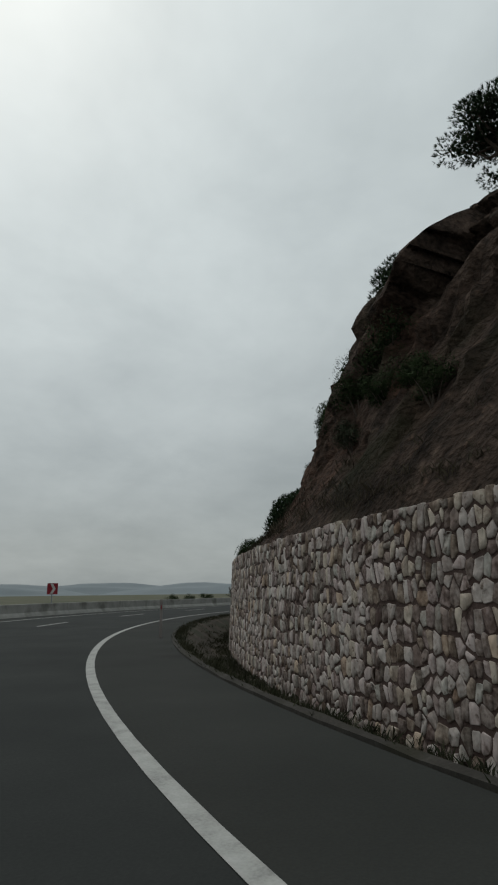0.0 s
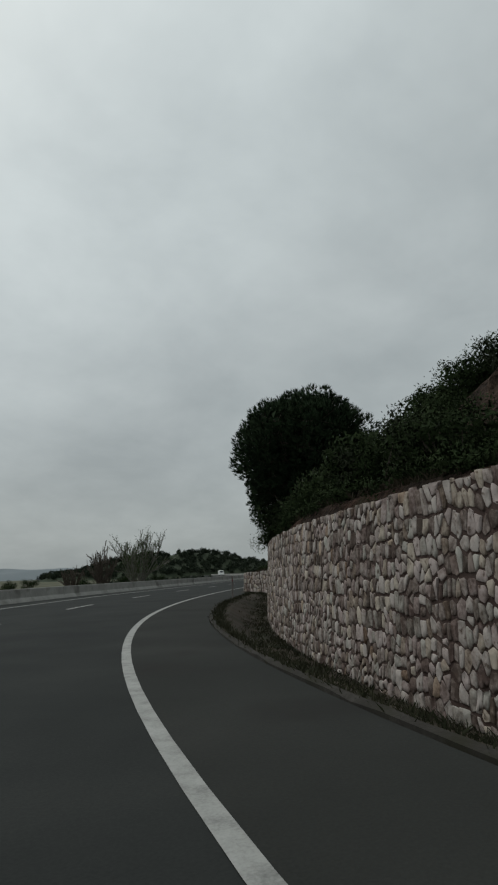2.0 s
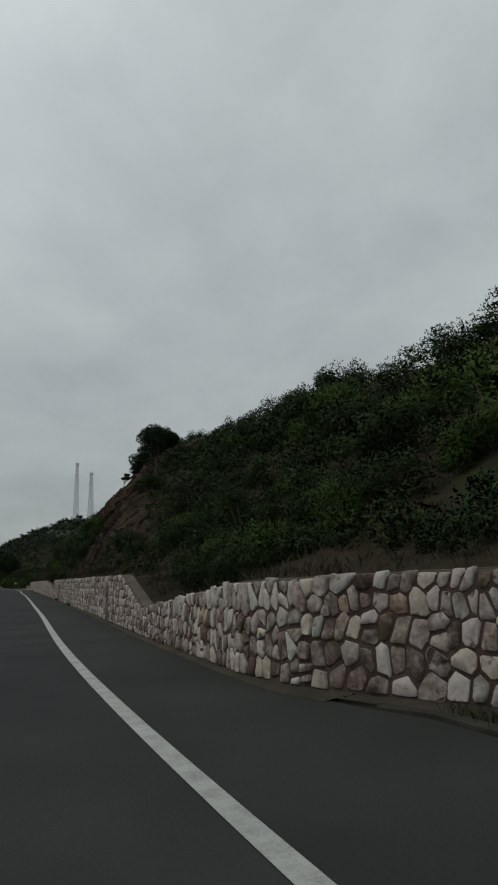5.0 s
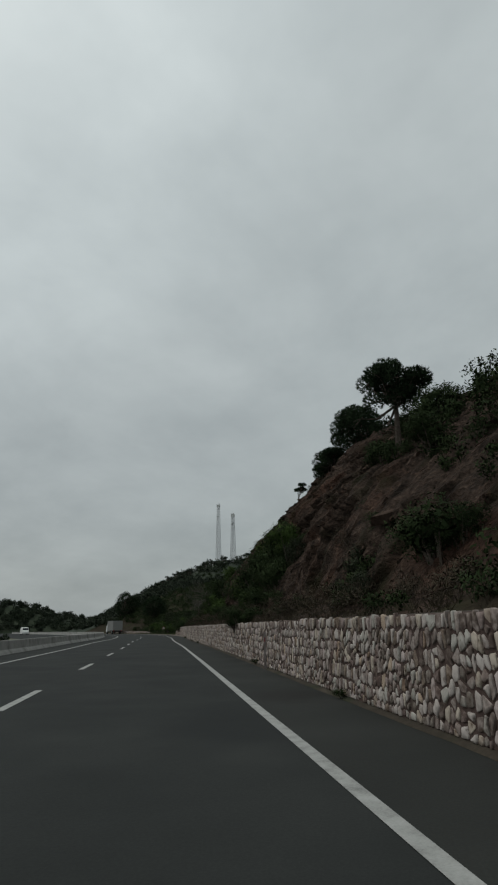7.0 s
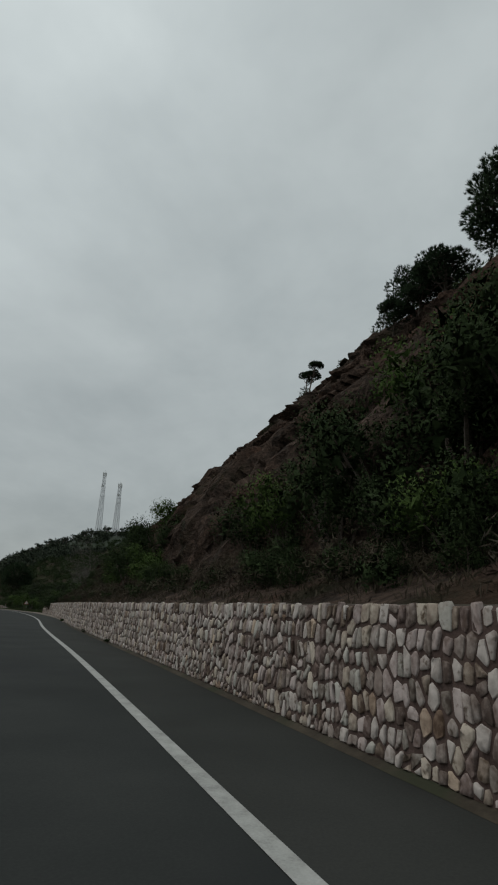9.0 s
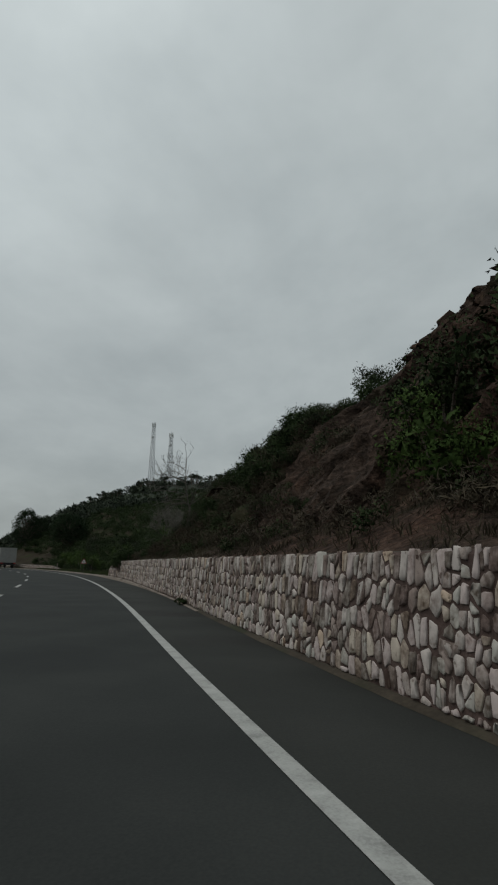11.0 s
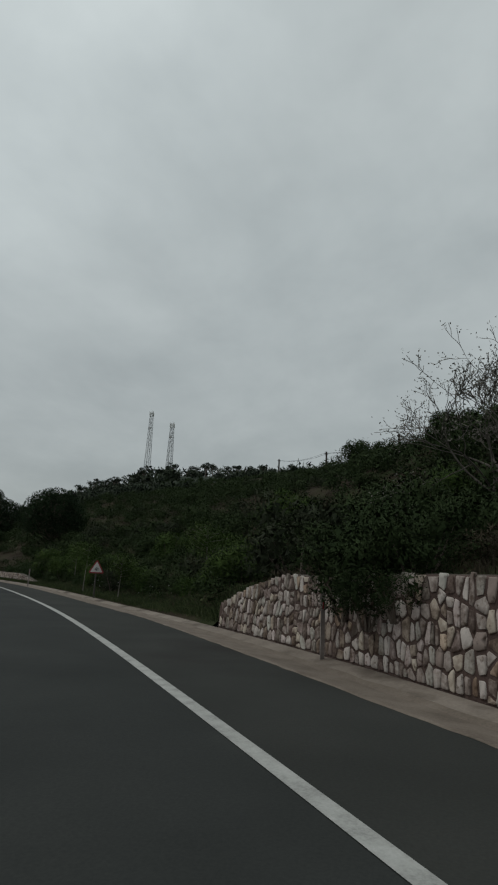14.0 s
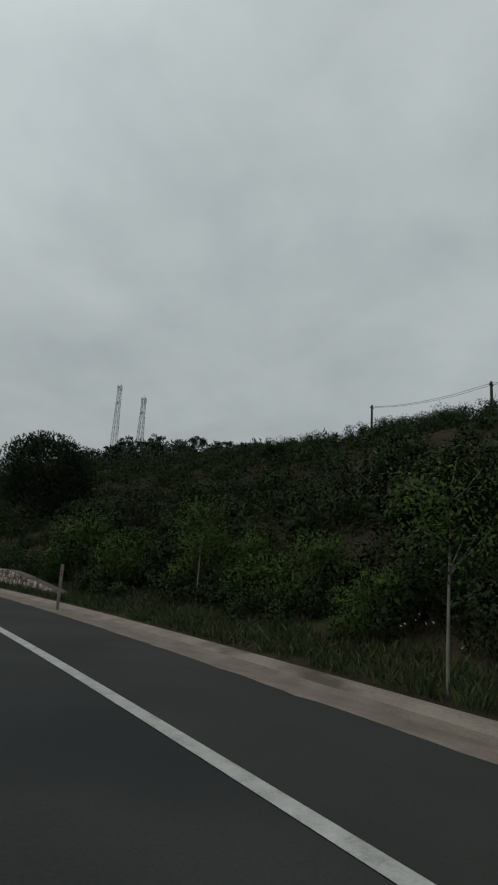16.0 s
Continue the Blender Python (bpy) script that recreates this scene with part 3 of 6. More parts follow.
# ---------------------------------------------------------------- stone walls
def wall_face(s, z):
    """Offset of the front face, leaning back a little with height."""
    return wall_lat(s) + 0.05 * z


def wall_body(name, s0, s1, label):
    def section(s):
        t, w = wall_top(s), wall_lat(s)
        return [(w - 0.04, -0.9), (wall_face(s, t) + 0.0, t - 0.03), (wall_face(s, t) + 0.04, t), (w + 0.3, t + 0.015), (w + 0.32, -0.9)]
    body = part(name, ribbon(s0, s1, 0.4, section, True), M_MORTAR, label=label, kind="structure")
    part("coping", ribbon(s0 + 0.05, s1 - 0.05, 0.4, lambda s: [(wall_face(s, wall_top(s)) + 0.07, wall_top(s) - 0.02), (wall_face(s, wall_top(s)) + 0.08, wall_top(s) + 0.012 + 0.008 * nz(s * 3, 1)), (wall_lat(s) + 0.34, wall_top(s) + 0.02), (wall_lat(s) + 0.36, wall_top(s) - 0.15)]), M_COPING, body, "rough grey mortar coping")
    return body


def stone_geo(g, place, pts, depth, rng):
    """place(u, v, d): point at face offset u, v and d proud of the wall. A low dome with a worn, uneven edge."""
    n = len(pts)
    tu, tv = rng.gauss(0, 0.07), rng.gauss(0, 0.06)
    back = [place(u * 1.02, v * 1.02, -0.03) for u, v in pts]
    rim = [place(u, v, depth * rng.uniform(0.5, 0.75)) for u, v in pts]
    front = [place(u * 0.9, v * 0.92, depth * rng.uniform(0.8, 1.12) + tu * u + tv * v) for u, v in pts]
    mid = place(rng.gauss(0, 0.006), rng.gauss(0, 0.01), depth * rng.uniform(0.8, 1.2))
    f = []
    for i in range(n):
        j = (i + 1) % n
        f += [(i, j, n + j, n + i), (n + i, n + j, 2 * n + j, 2 * n + i), (2 * n + i, 2 * n + j, 3 * n)]
    g.add(back + rim + front + [mid], f)


def clip(poly, px, py, nx, ny):
    """The part of a polygon on the inner side of a line through px, py with outward normal nx, ny."""
    out = []
    for i, (x0, y0) in enumerate(poly):
        x1, y1 = poly[(i + 1) % len(poly)]
        d0, d1 = (x0 - px) * nx + (y0 - py) * ny, (x1 - px) * nx + (y1 - py) * ny
        if d0 <= 0:
            out.append((x0, y0))
        if (d0 < 0 < d1) or (d1 < 0 < d0):
            t = d0 / (d0 - d1)
            out.append((x0 + t * (x1 - x0), y0 + t * (y1 - y0)))
    return out


def rounded(poly, rng):
    """A cell's outline with its corners worn off."""
    pts = []
    for q in poly:
        if not pts or math.hypot(q[0] - pts[-1][0], q[1] - pts[-1][1]) > 0.02:
            pts.append(q)
    if len(pts) > 3 and math.hypot(pts[0][0] - pts[-1][0], pts[0][1] - pts[-1][1]) < 0.02:
        pts.pop()
    while len(pts) > 6:
        k = min(range(len(pts)), key=lambda i: math.hypot(pts[i][0] - pts[i - 1][0], pts[i][1] - pts[i - 1][1]))
        pts.pop(k)
    if len(pts) < 3:
        return []
    soft = []
    for i, q in enumerate(pts):
        a, b = pts[i - 1], pts[(i + 1) % len(pts)]
        t, u = rng.uniform(0.05, 0.2), rng.uniform(0.05, 0.2)
        soft += [(q[0] + t * (a[0] - q[0]), q[1] + t * (a[1] - q[1])), (q[0] + u * (b[0] - q[0]), q[1] + u * (b[1] - q[1]))]
    mx, mz = sum(q[0] for q in soft) / len(soft), sum(q[1] for q in soft) / len(soft)
    return [(q[0] + rng.gauss(0, 0.004), q[1] + rng.gauss(0, 0.005)) for q in soft], mx, mz


def build_wall(name, s0, s1, label, near, seed, big=1.0):
    """Random rubble of upright stones in rough, wavering courses; those within near are single parts, the rest one mesh."""
    body = wall_body(name, s0, s1, label)
    rng = random.Random(seed)
    rest, singles = Geo(), 0
    rows = []
    z0, row = -0.6 if big > 1.14 else 0.0, 0
    while z0 < (2.15 if big > 1.14 else 1.35):
        h = rng.choice((0.14, 0.18, 0.2, 0.24)) * big
        seeds, s = [], s0 - 0.1
        while s < s1 + 0.1:
            w = rng.choice((0.06, 0.075, 0.09, 0.11, 0.13, 0.16, 0.2)) * rng.uniform(0.85, 1.15) * big
            wave = 0.09 * nz(s * 0.45, row * 1.7, seed) + 0.06 * nz(s * 1.7, row * 1.9, seed)
            c = (s + w / 2, z0 + h / 2 + wave + rng.gauss(0, 0.13 * h))
            if rng.random() < 0.14:
                seeds += [(c[0] + rng.uniform(-0.02, 0.02), c[1] - h * 0.25), (c[0] + rng.uniform(-0.02, 0.02), c[1] + h * 0.27)]
            else:
                seeds.append(c)
            s += w
        rows.append([(a, min(b, wall_top(a) - 0.06)) for a, b in seeds if wall_base(a) - 0.02 < b < wall_top(a) + 0.03])
        z0 += h
        row += 1
    squash = 0.4  # cells stand taller than wide
    for r, seeds in enumerate(rows):
        starts = [0] * len(rows)
        for cx, cz in seeds:
            if cx < max(s0, -8) or cx > s1 or cz > wall_top(cx) - 0.05:
                continue
            poly = [(-0.2, -0.26), (0.2, -0.26), (0.2, 0.26), (-0.2, 0.26)]
            for q in range(max(0, r - 2), min(len(rows), r + 3)):
                line, i = rows[q], starts[q]
                while i < len(line) and line[i][0] < cx - 0.42:
                    i += 1
                starts[q] = i
                while i < len(line) and line[i][0] < cx + 0.42 and len(poly) > 2:
                    dx, dz = line[i][0] - cx, line[i][1] - cz
                    i += 1
                    if dx == 0 and dz == 0:
                        continue
                    nx, nzz = dx, dz * squash
                    L = math.hypot(nx, nzz)
                    gap = rng.uniform(0.006, 0.016) + 0.004 * abs(nzz) / L
                    poly = clip(poly, dx / 2 - gap * nx / L, dz / 2 - gap * nzz / L, nx / L, nzz / L)
            poly = clip(poly, 0, wall_top(cx) - cz + rng.uniform(-0.015, 0.03), 0, 1)
            poly = clip(poly, 0, wall_base(cx) + 0.03 - cz, 0, -1)
            worn = rounded(poly, rng) if len(poly) > 2 else []
            if not worn:
                continue
            soft, mx, mz = worn
            k = rng.choice((0.84, 0.92, 0.96, 1.0, 1.02))
            lean = 0.4 * nz(cx * 0.35, r * 0.9, 31.0)
            pts = [((u - mx) * k + lean * (v - mz), (v - mz) * k) for u, v in soft]
            sc, zc = cx + mx, cz + mz
            if max(u for u, v in pts) - min(u for u, v in pts) < 0.035 or max(v for u, v in pts) - min(v for u, v in pts) < 0.035:
                continue
            depth = rng.uniform(0.008, 0.02)
            fa = wall_face(sc, zc)
            if near[0] < sc < near[1] and singles < 300:
                sg = Geo()
                stone_geo(sg, lambda u, v, d: Vector((-u, -d, v)), pts, depth, rng)
                sg.f = [f[::-1] for f in sg.f]
                ob = part("stone", sg, M_STONE_OBJ, body, smooth=True)
                ob.matrix_world = Matrix.Translation(at(sc, fa, zc)) @ Matrix.Rotation(-math.pi / 2 - heading(sc), 4, "Z")
                singles += 1
            else:
                o, a = at(sc, fa, zc), heading(sc)
                skew = (wall_lat(sc + 0.2) - wall_lat(sc - 0.2)) / 0.4
                out = Vector((-math.cos(a), math.sin(a), 0))
                along = Vector((math.sin(a), math.cos(a), 0)) - out * skew
                rise = Vector((0, 0, 1)) - 0.05 * out
                stone_geo(rest, lambda u, v, d: o + along * u + rise * v + out * d, pts, depth, rng)
    part("stones", rest, M_STONE, body, "pale rubble stones set upright in brown mortar", smooth=True, kind="stuff")
    return body


# ---------------------------------------------------------------- plants
def leaf(g, p, size, rng, up=0.0, simple=False, normal=None, slim=1.0):
    """One small folded leaf of two triangles; a simple one has one."""
    d = Vector((rng.gauss(0, 1), rng.gauss(0, 1), rng.gauss(up, 1))).normalized()
    e = d.cross(Vector((rng.gauss(0, 1), rng.gauss(0, 1), rng.gauss(0, 1)))).normalized()
    n = d.cross(e)
    L, W = size * rng.uniform(0.7, 1.3), size * slim * rng.uniform(0.35, 0.6)
    if simple:
        g.add([p - e * W * 0.5, p + e * W * 0.5 + d * L * 0.3, p + d * L], [(0, 1, 2)], normal)
        return
    g.add([p, p + d * L * 0.5 + e * W * 0.5 + n * W * 0.2, p + d * L, p + d * L * 0.5 - e * W * 0.5 + n * W * 0.2], [(0, 1, 2), (0, 2, 3)], normal)


def tuft(g, p, d, size, rng, n=14):
    """A brush of needles, shaded with the side of the crown that it stands on."""
    for _ in range(n):
        v = (d + 0.34 * Vector((rng.gauss(0, 1), rng.gauss(0, 1), rng.gauss(0, 1)))).normalized()
        e = v.cross(Vector((rng.gauss(0, 1), rng.gauss(0, 1), rng.gauss(0, 1)))).normalized() * size * 0.075
        q = p + v * size * rng.uniform(0.6, 1.1)
        g.add([p - e, p + e, q + 0.35 * e], [(0, 1, 2)], crown_normal(d, rng, 0.3))


def lobes(rng, n, r, flat):
    out = []
    for _ in range(n):
        a, d = rng.uniform(0, 6.28), r * math.sqrt(rng.random()) * 0.75
        out.append((Vector((d * math.cos(a), d * math.sin(a), rng.uniform(-0.45, 0.5) * r * flat)), r * rng.uniform(0.32, 0.55)))
    return out


def pine_meshes(seed, height, crown_r, crown_flat, tufts, lean=0.0, lowest=0.45, lobe_n=30):
    """Stone pine: leaning trunk, upswept limbs, domed crown of needle tufts. Returns trunk and crown geometry."""
    rng = random.Random(seed)
    trunk, crown = Geo(), Geo()
    top = Vector((lean, lean * 0.4, height))
    path = [Vector((lean * f * f + 0.06 * math.sin(f * 5 + seed), 0.4 * lean * f * f + 0.05 * math.cos(f * 4), height * f)) for f in (0, 0.2, 0.4, 0.6, 0.8, 1.0)]
    tr = (0.035 * height + 0.03) * min(1.0, crown_r / 1.2)
    trunk.tube(path, [tr * (1 - 0.75 * f) for f in (0, 0.2, 0.4, 0.6, 0.8, 1.0)], 7)
    heart = top + Vector((0, 0, -crown_r * crown_flat * 0.35))
    ls = []
    for i in range(lobe_n):
        d = crown_r * 0.8 * math.sqrt((i + 0.5) / lobe_n) * rng.uniform(0.85, 1.12)
        a = 2.4 * i + rng.uniform(-0.3, 0.3)
        rise = crown_flat * crown_r * (0.55 - 0.75 * (d / crown_r) ** 2) * rng.uniform(0.75, 1.05) - (rng.random() < 0.3) * 0.55 * crown_r * crown_flat
        if lobe_n > 40:
            up = 1 - 1.72 * (i + 0.5) / lobe_n
            d = 0.72 * crown_r * math.sqrt(1 - up * up) * rng.uniform(0.88, 1.08)
            rise = 0.72 * crown_r * crown_flat * up * rng.uniform(0.92, 1.05)
        ls.append((Vector((d * math.cos(a), d * math.sin(a), rise)), crown_r * (rng.uniform(0.22, 0.32) if lobe_n > 40 else rng.uniform(0.27, 0.37))))
    if lobe_n > 40:
        heart_of_bush(crown, heart, crown_r * 0.5, rng, crown_flat)
    for c, r in ls:
        c = heart + c
        f = rng.uniform(lowest, 0.95)
        a = path[0].lerp(path[-1], f)
        a = Vector((lean * f * f, 0.4 * lean * f * f, height * f))
        m = a.lerp(c, 0.55) + Vector((0, 0, -0.16 * crown_r))
        trunk.tube([a, m, c], [tr * 0.4, tr * 0.27, tr * 0.1], 5, False)
        heart_of_bush(crown, c, r * 0.6, rng, 0.75)
        for _ in range(4):
            v = Vector((rng.gauss(0, 1), rng.gauss(0, 1), rng.gauss(0.2, 0.7))).normalized()
            trunk.tube([c - v * 0.1, c + v * r * 0.85], [tr * 0.1, tr * 0.03], 3, False)
        for _ in range(int(tufts / lobe_n)):
            v = Vector((rng.gauss(0, 1), rng.gauss(0, 1), rng.gauss(0.15, 1))).normalized()
            q = c + Vector((v.x, v.y, v.z * 0.75)) * r * rng.uniform(0.7, 1.0)
            d = (v + Vector((0, 0, 1.1)) + (q - heart).normalized() * 0.5).normalized()
            tuft(crown, q, d, 0.13 * crown_r ** 0.35, rng, 10)
    return trunk, crown


def make_pine(seed, height, crown_r, crown_flat, tufts, place, label, lean=0.0, turn=0.0, lowest=0.45, group="", lobe_n=30):
    t = thing("pine_tree", Matrix.Translation(place) @ Matrix.Rotation(turn, 4, "Z"), label, "tree", group)
    a, b = pine_meshes(seed, height, crown_r, crown_flat, tufts, lean, lowest, lobe_n)
    part("trunk", a, M_BARK, t)
    part("crown", b, M_NEEDLE, t)
    return t


def crown_normal(v, rng, soft=0.1):
    return (v + soft * Vector((rng.gauss(0, 1), rng.gauss(0, 1), rng.gauss(0, 1)))).normalized()


def heart_of_bush(g, c, r, rng, flat=1.0):
    """The crowded inner leaves of a bush, which keep the sky from showing through."""
    for _ in range(26):
        v = Vector((rng.gauss(0, 1), rng.gauss(0, 1), rng.gauss(0, 1))).normalized() * r * rng.uniform(0.35, 0.8)
        v.z *= flat
        leaf(g, c + v, r * 0.6, rng, 0.0, True, crown_normal(v.normalized(), rng))


def shrub_meshes(seed, r, flat, n, leaf_size, stems=7, slim=1.0):
    rng = random.Random(seed)
    wood, crown = Geo(), Geo()
    ls = lobes(rng, 12, r, flat)
    lift = r * flat * 0.75
    middle = Vector((0, 0, lift * 0.8))
    for c, q in ls[:stems]:
        c = c + Vector((0, 0, lift))
        b = Vector((c.x * 0.15, c.y * 0.15, -0.25))
        wood.tube([b, b.lerp(c, 0.5) + Vector((0, 0, 0.1 * r)), c], [0.03 * r + 0.008, 0.02 * r + 0.006, 0.006], 4, False)
    for c, q in ls:
        c = c + Vector((0, 0, lift))
        q *= 0.9
        if slim == 1.0:
            heart_of_bush(crown, c, q * 0.75, rng, 0.9)
        for _ in range(n // 12):
            v = Vector((rng.gauss(0, 1), rng.gauss(0, 1), rng.gauss(0.15, 1))).normalized()
            p = c + Vector((v.x, v.y, v.z * 0.9)) * q * (rng.uniform(0.6, 1.08) + (0.25 if rng.random() < 0.06 else 0))
            leaf(crown, p, leaf_size, rng, 0.4, True, crown_normal(0.8 * v + 0.7 * (p - middle) / r, rng), slim)
    return wood, crown


def branching(g, p, d, length, radius, depth, rng, tips, spread=0.6, droop=0.0, sides=5, thin=0.007):
    n = 4
    path, radii = [p], [radius]
    for i in range(n):
        d = (d + Vector((rng.gauss(0, 0.16), rng.gauss(0, 0.16), rng.gauss(-droop, 0.1)))).normalized()
        p = p + d * length / n
        path.append(p)
        radii.append(max(thin, radius * (1 - 0.4 * (i + 1) / n)))
    g.tube(path, radii, max(3, sides), False)
    if depth == 0:
        tips.append((p, d))
        return
    for _ in range(rng.choice((2, 3, 3))):
        k = rng.choice((2, 3, 4, 4))
        e = (d + spread * Vector((rng.gauss(0, 1), rng.gauss(0, 1), rng.gauss(0.15, 0.8)))).normalized()
        branching(g, path[k], e, length * rng.uniform(0.55, 0.8), radii[k] * 0.65, depth - 1, rng, tips, spread, droop, sides - 1, thin)


def grass_stuff(name, spots, mat, label, size, seed, category="grass"):
    """spots: places of blade clumps."""
    rng = random.Random(seed)
    g = Geo()
    for p in spots:
        for _ in range(12):
            b = p + Vector((rng.gauss(0, 0.06), rng.gauss(0, 0.06), -0.03))
            d = Vector((rng.gauss(0, 0.35), rng.gauss(0, 0.35), 1)).normalized()
            e = Vector((rng.gauss(0, 1), rng.gauss(0, 1), 0)).normalized() * size * 0.009
            h = size * rng.uniform(0.5, 1.2)
            bend = Vector((rng.gauss(0, 0.25), rng.gauss(0, 0.25), 0)) * h
            g.add([b - e, b + e, b + d * h * 0.6 + e * 0.6 + bend * 0.3, b + d * h + bend], [(0, 1, 2), (0, 2, 3)])
    ob = part(name, g, mat, label=label)
    return tagged(ob, label, category, kind="stuff")


# ---------------------------------------------------------------- trees of the bend
def hill_spot(s, lat, sink=0.1):
    return at(s, lat, ground_z(s, lat) - sink)


def pine_at(seed, s, lat, z_mid, r, flat, tufts, label, lean=0.0, turn=0.0, lowest=0.45, lobe_n=30):
    """Pine rooted on the slope at s, lat with its crown's middle at z_mid."""
    b = hill_spot(s, lat, 0.3)
    return make_pine(seed, max(1.0, z_mid - b.z + r * flat * 0.35), r, flat, tufts, b, label, lean, turn, lowest, "", lobe_n)


pine_at(11, 17.0, 10.6, 10.9, 1.5, 0.6, 3000, "small dark stone pine on a rocky hillside")
pine_at(12, 16.2, 13.9, 16.8, 2.05, 0.75, 4600, "tall dark umbrella pine with bare lower limbs", 0.5)
pine_at(13, 40.0, 6.38, 5.08, 2.68, 1.0, 15000, "large round dark pine leaning over the wall", 0.0, 0.0, 0.25, 84)
pine_at(14, 45.0, 5.7, 3.95, 1.6, 1.2, 6500, "dense dark pine behind the wall", 0, 0, 0.15, 60)
pine_at(28, 47.8, 5.7, 2.4, 1.1, 0.9, 2600, "low dense dark pine behind the wall", 0, 0, 0.15, 30)
pine_at(15, 90.0, 9.6, 10.75, 1.75, 1.2, 5200, "slender umbrella pine on a rocky crest", 0.3, 0, 0.6)
pine_at(17, 105.7, 13.4, 14.2, 2.1, 1.1, 7000, "dark umbrella pine on a rocky crest", 0.2, 0, 0.4, 48)
pine_at(18, 110.2, 12.5, 13.1, 1.3, 1.1, 3200, "bushy young pine on a rocky slope", 0, 0, 0.2, 26)
pine_at(30, 108.8, 12.5, 13.1, 1.2, 1.0, 2600, "bushy young pine on a rocky slope", 0, 0, 0.2, 24)
pine_at(27, 111.6, 12.3, 12.8, 0.75, 1.2, 1500, "bushy young pine on a rocky slope", 0, 0, 0.2, 18)
pine_at(22, 119.2, 12.1, 12.95, 0.6, 1.1, 1100, "small wind-bent pine clinging to the rock edge", -0.5, 2.4, 0.6, 9)
pine_at(26, 118.6, 12.1, 13.2, 0.55, 1.1, 900, "small wind-bent pine clinging to the rock edge", -0.3, 2.0, 0.6, 8)
pine_at(19, 222.0, 11.2, 6.1, 3.4, 0.95, 8000, "broad dark pine above the road verge", 0, 0, 0.2, 64)
pine_at(20, 251.0, 11.6, 7.6, 3.0, 1.7, 7000, "tall round dark pine beside the distant road", 0, 0, 0.1, 60)
pine_at(25, 254.0, 14.6, 7.0, 3.0, 1.5, 6000, "rounded dark pine beside the distant road", 0, 0, 0.1, 56)


# ---------------------------------------------------------------- shrubs
CROWNS = {}  # crown geometry by leaf material


def shrub_kind(name, seeds, mat, wood, r, flat, n, leaf_size, label, group):
    """Prototypes, parked at their first place by scatter()."""
    out = []
    for sd in seeds:
        a, b = shrub_meshes(sd, r, flat, n, leaf_size, 7, 0.3 if mat is M_DRY else 1.0)
        CROWNS.setdefault(mat.name, []).append(b)
        ma, mb = a.mesh("trunk"), b.mesh("foliage", True)
        ma.materials.append(wood)
        mb.materials.append(mat)
        out.append((name, ma, mb, label, group))
    return out


def put_shrub(kind, place, size, rng, squash=1.0):
    name, ma, mb, label, group = rng.choice(kind)
    m = Matrix.Translation(place) @ Matrix.Rotation(rng.uniform(0, 6.28), 4, "Z") @ Matrix.Diagonal((size, size, size * squash, 1))
    t = thing(name, m, label, "shrub", group)
    part("trunk", ma, None, t)
    part("foliage", mb, None, t)
    return t


def join_shrub(g, crown, place, size, turn, squash):
    """Adds one more crown to the joined thicket g."""
    rot = Matrix.Rotation(turn, 3, "Z")
    grow = rot @ Matrix.Diagonal((size, size, size * squash))
    o = len(g.v)
    g.v.extend(tuple(grow @ Vector(p) + place) for p in crown.v)
    g.f.extend(tuple(i + o for i in f) for f in crown.f)
    for i, n in crown.n.items():
        g.n[o + i] = rot @ n


F_DARK = shrub_kind("shrub", (36, 37, 38), M_LEAF, M_BARK, 1.0, 0.85, 1800, 0.1, "dense dark green evergreen shrub on the slope", "slope shrubs")
F_OLIVE = shrub_kind("shrub", (44, 45), M_OLIVE, M_BARK, 1.0, 0.95, 1200, 0.1, "loose grey-green shrub on the slope", "slope shrubs")
K_DARK = shrub_kind("shrub", (31, 32, 33, 34, 35), M_LEAF, M_BARK, 1.0, 0.85, 3900, 0.064, "dense dark green evergreen shrub on the slope", "slope shrubs")
K_OLIVE = shrub_kind("shrub", (41, 42, 43), M_OLIVE, M_BARK, 1.0, 0.95, 3000, 0.062, "loose grey-green shrub on the slope", "slope shrubs")
K_FRESH = shrub_kind("shrub", (51, 52, 53), M_FRESH, M_BARK, 1.0, 0.9, 3300, 0.064, "leafy bright green shrub on the slope", "slope shrubs")
K_DRY = shrub_kind("dry_shrub", (61, 62), M_DRY, M_BARK, 1.0, 0.8, 2400, 0.13, "dry brown scrub on the slope", "slope shrubs")

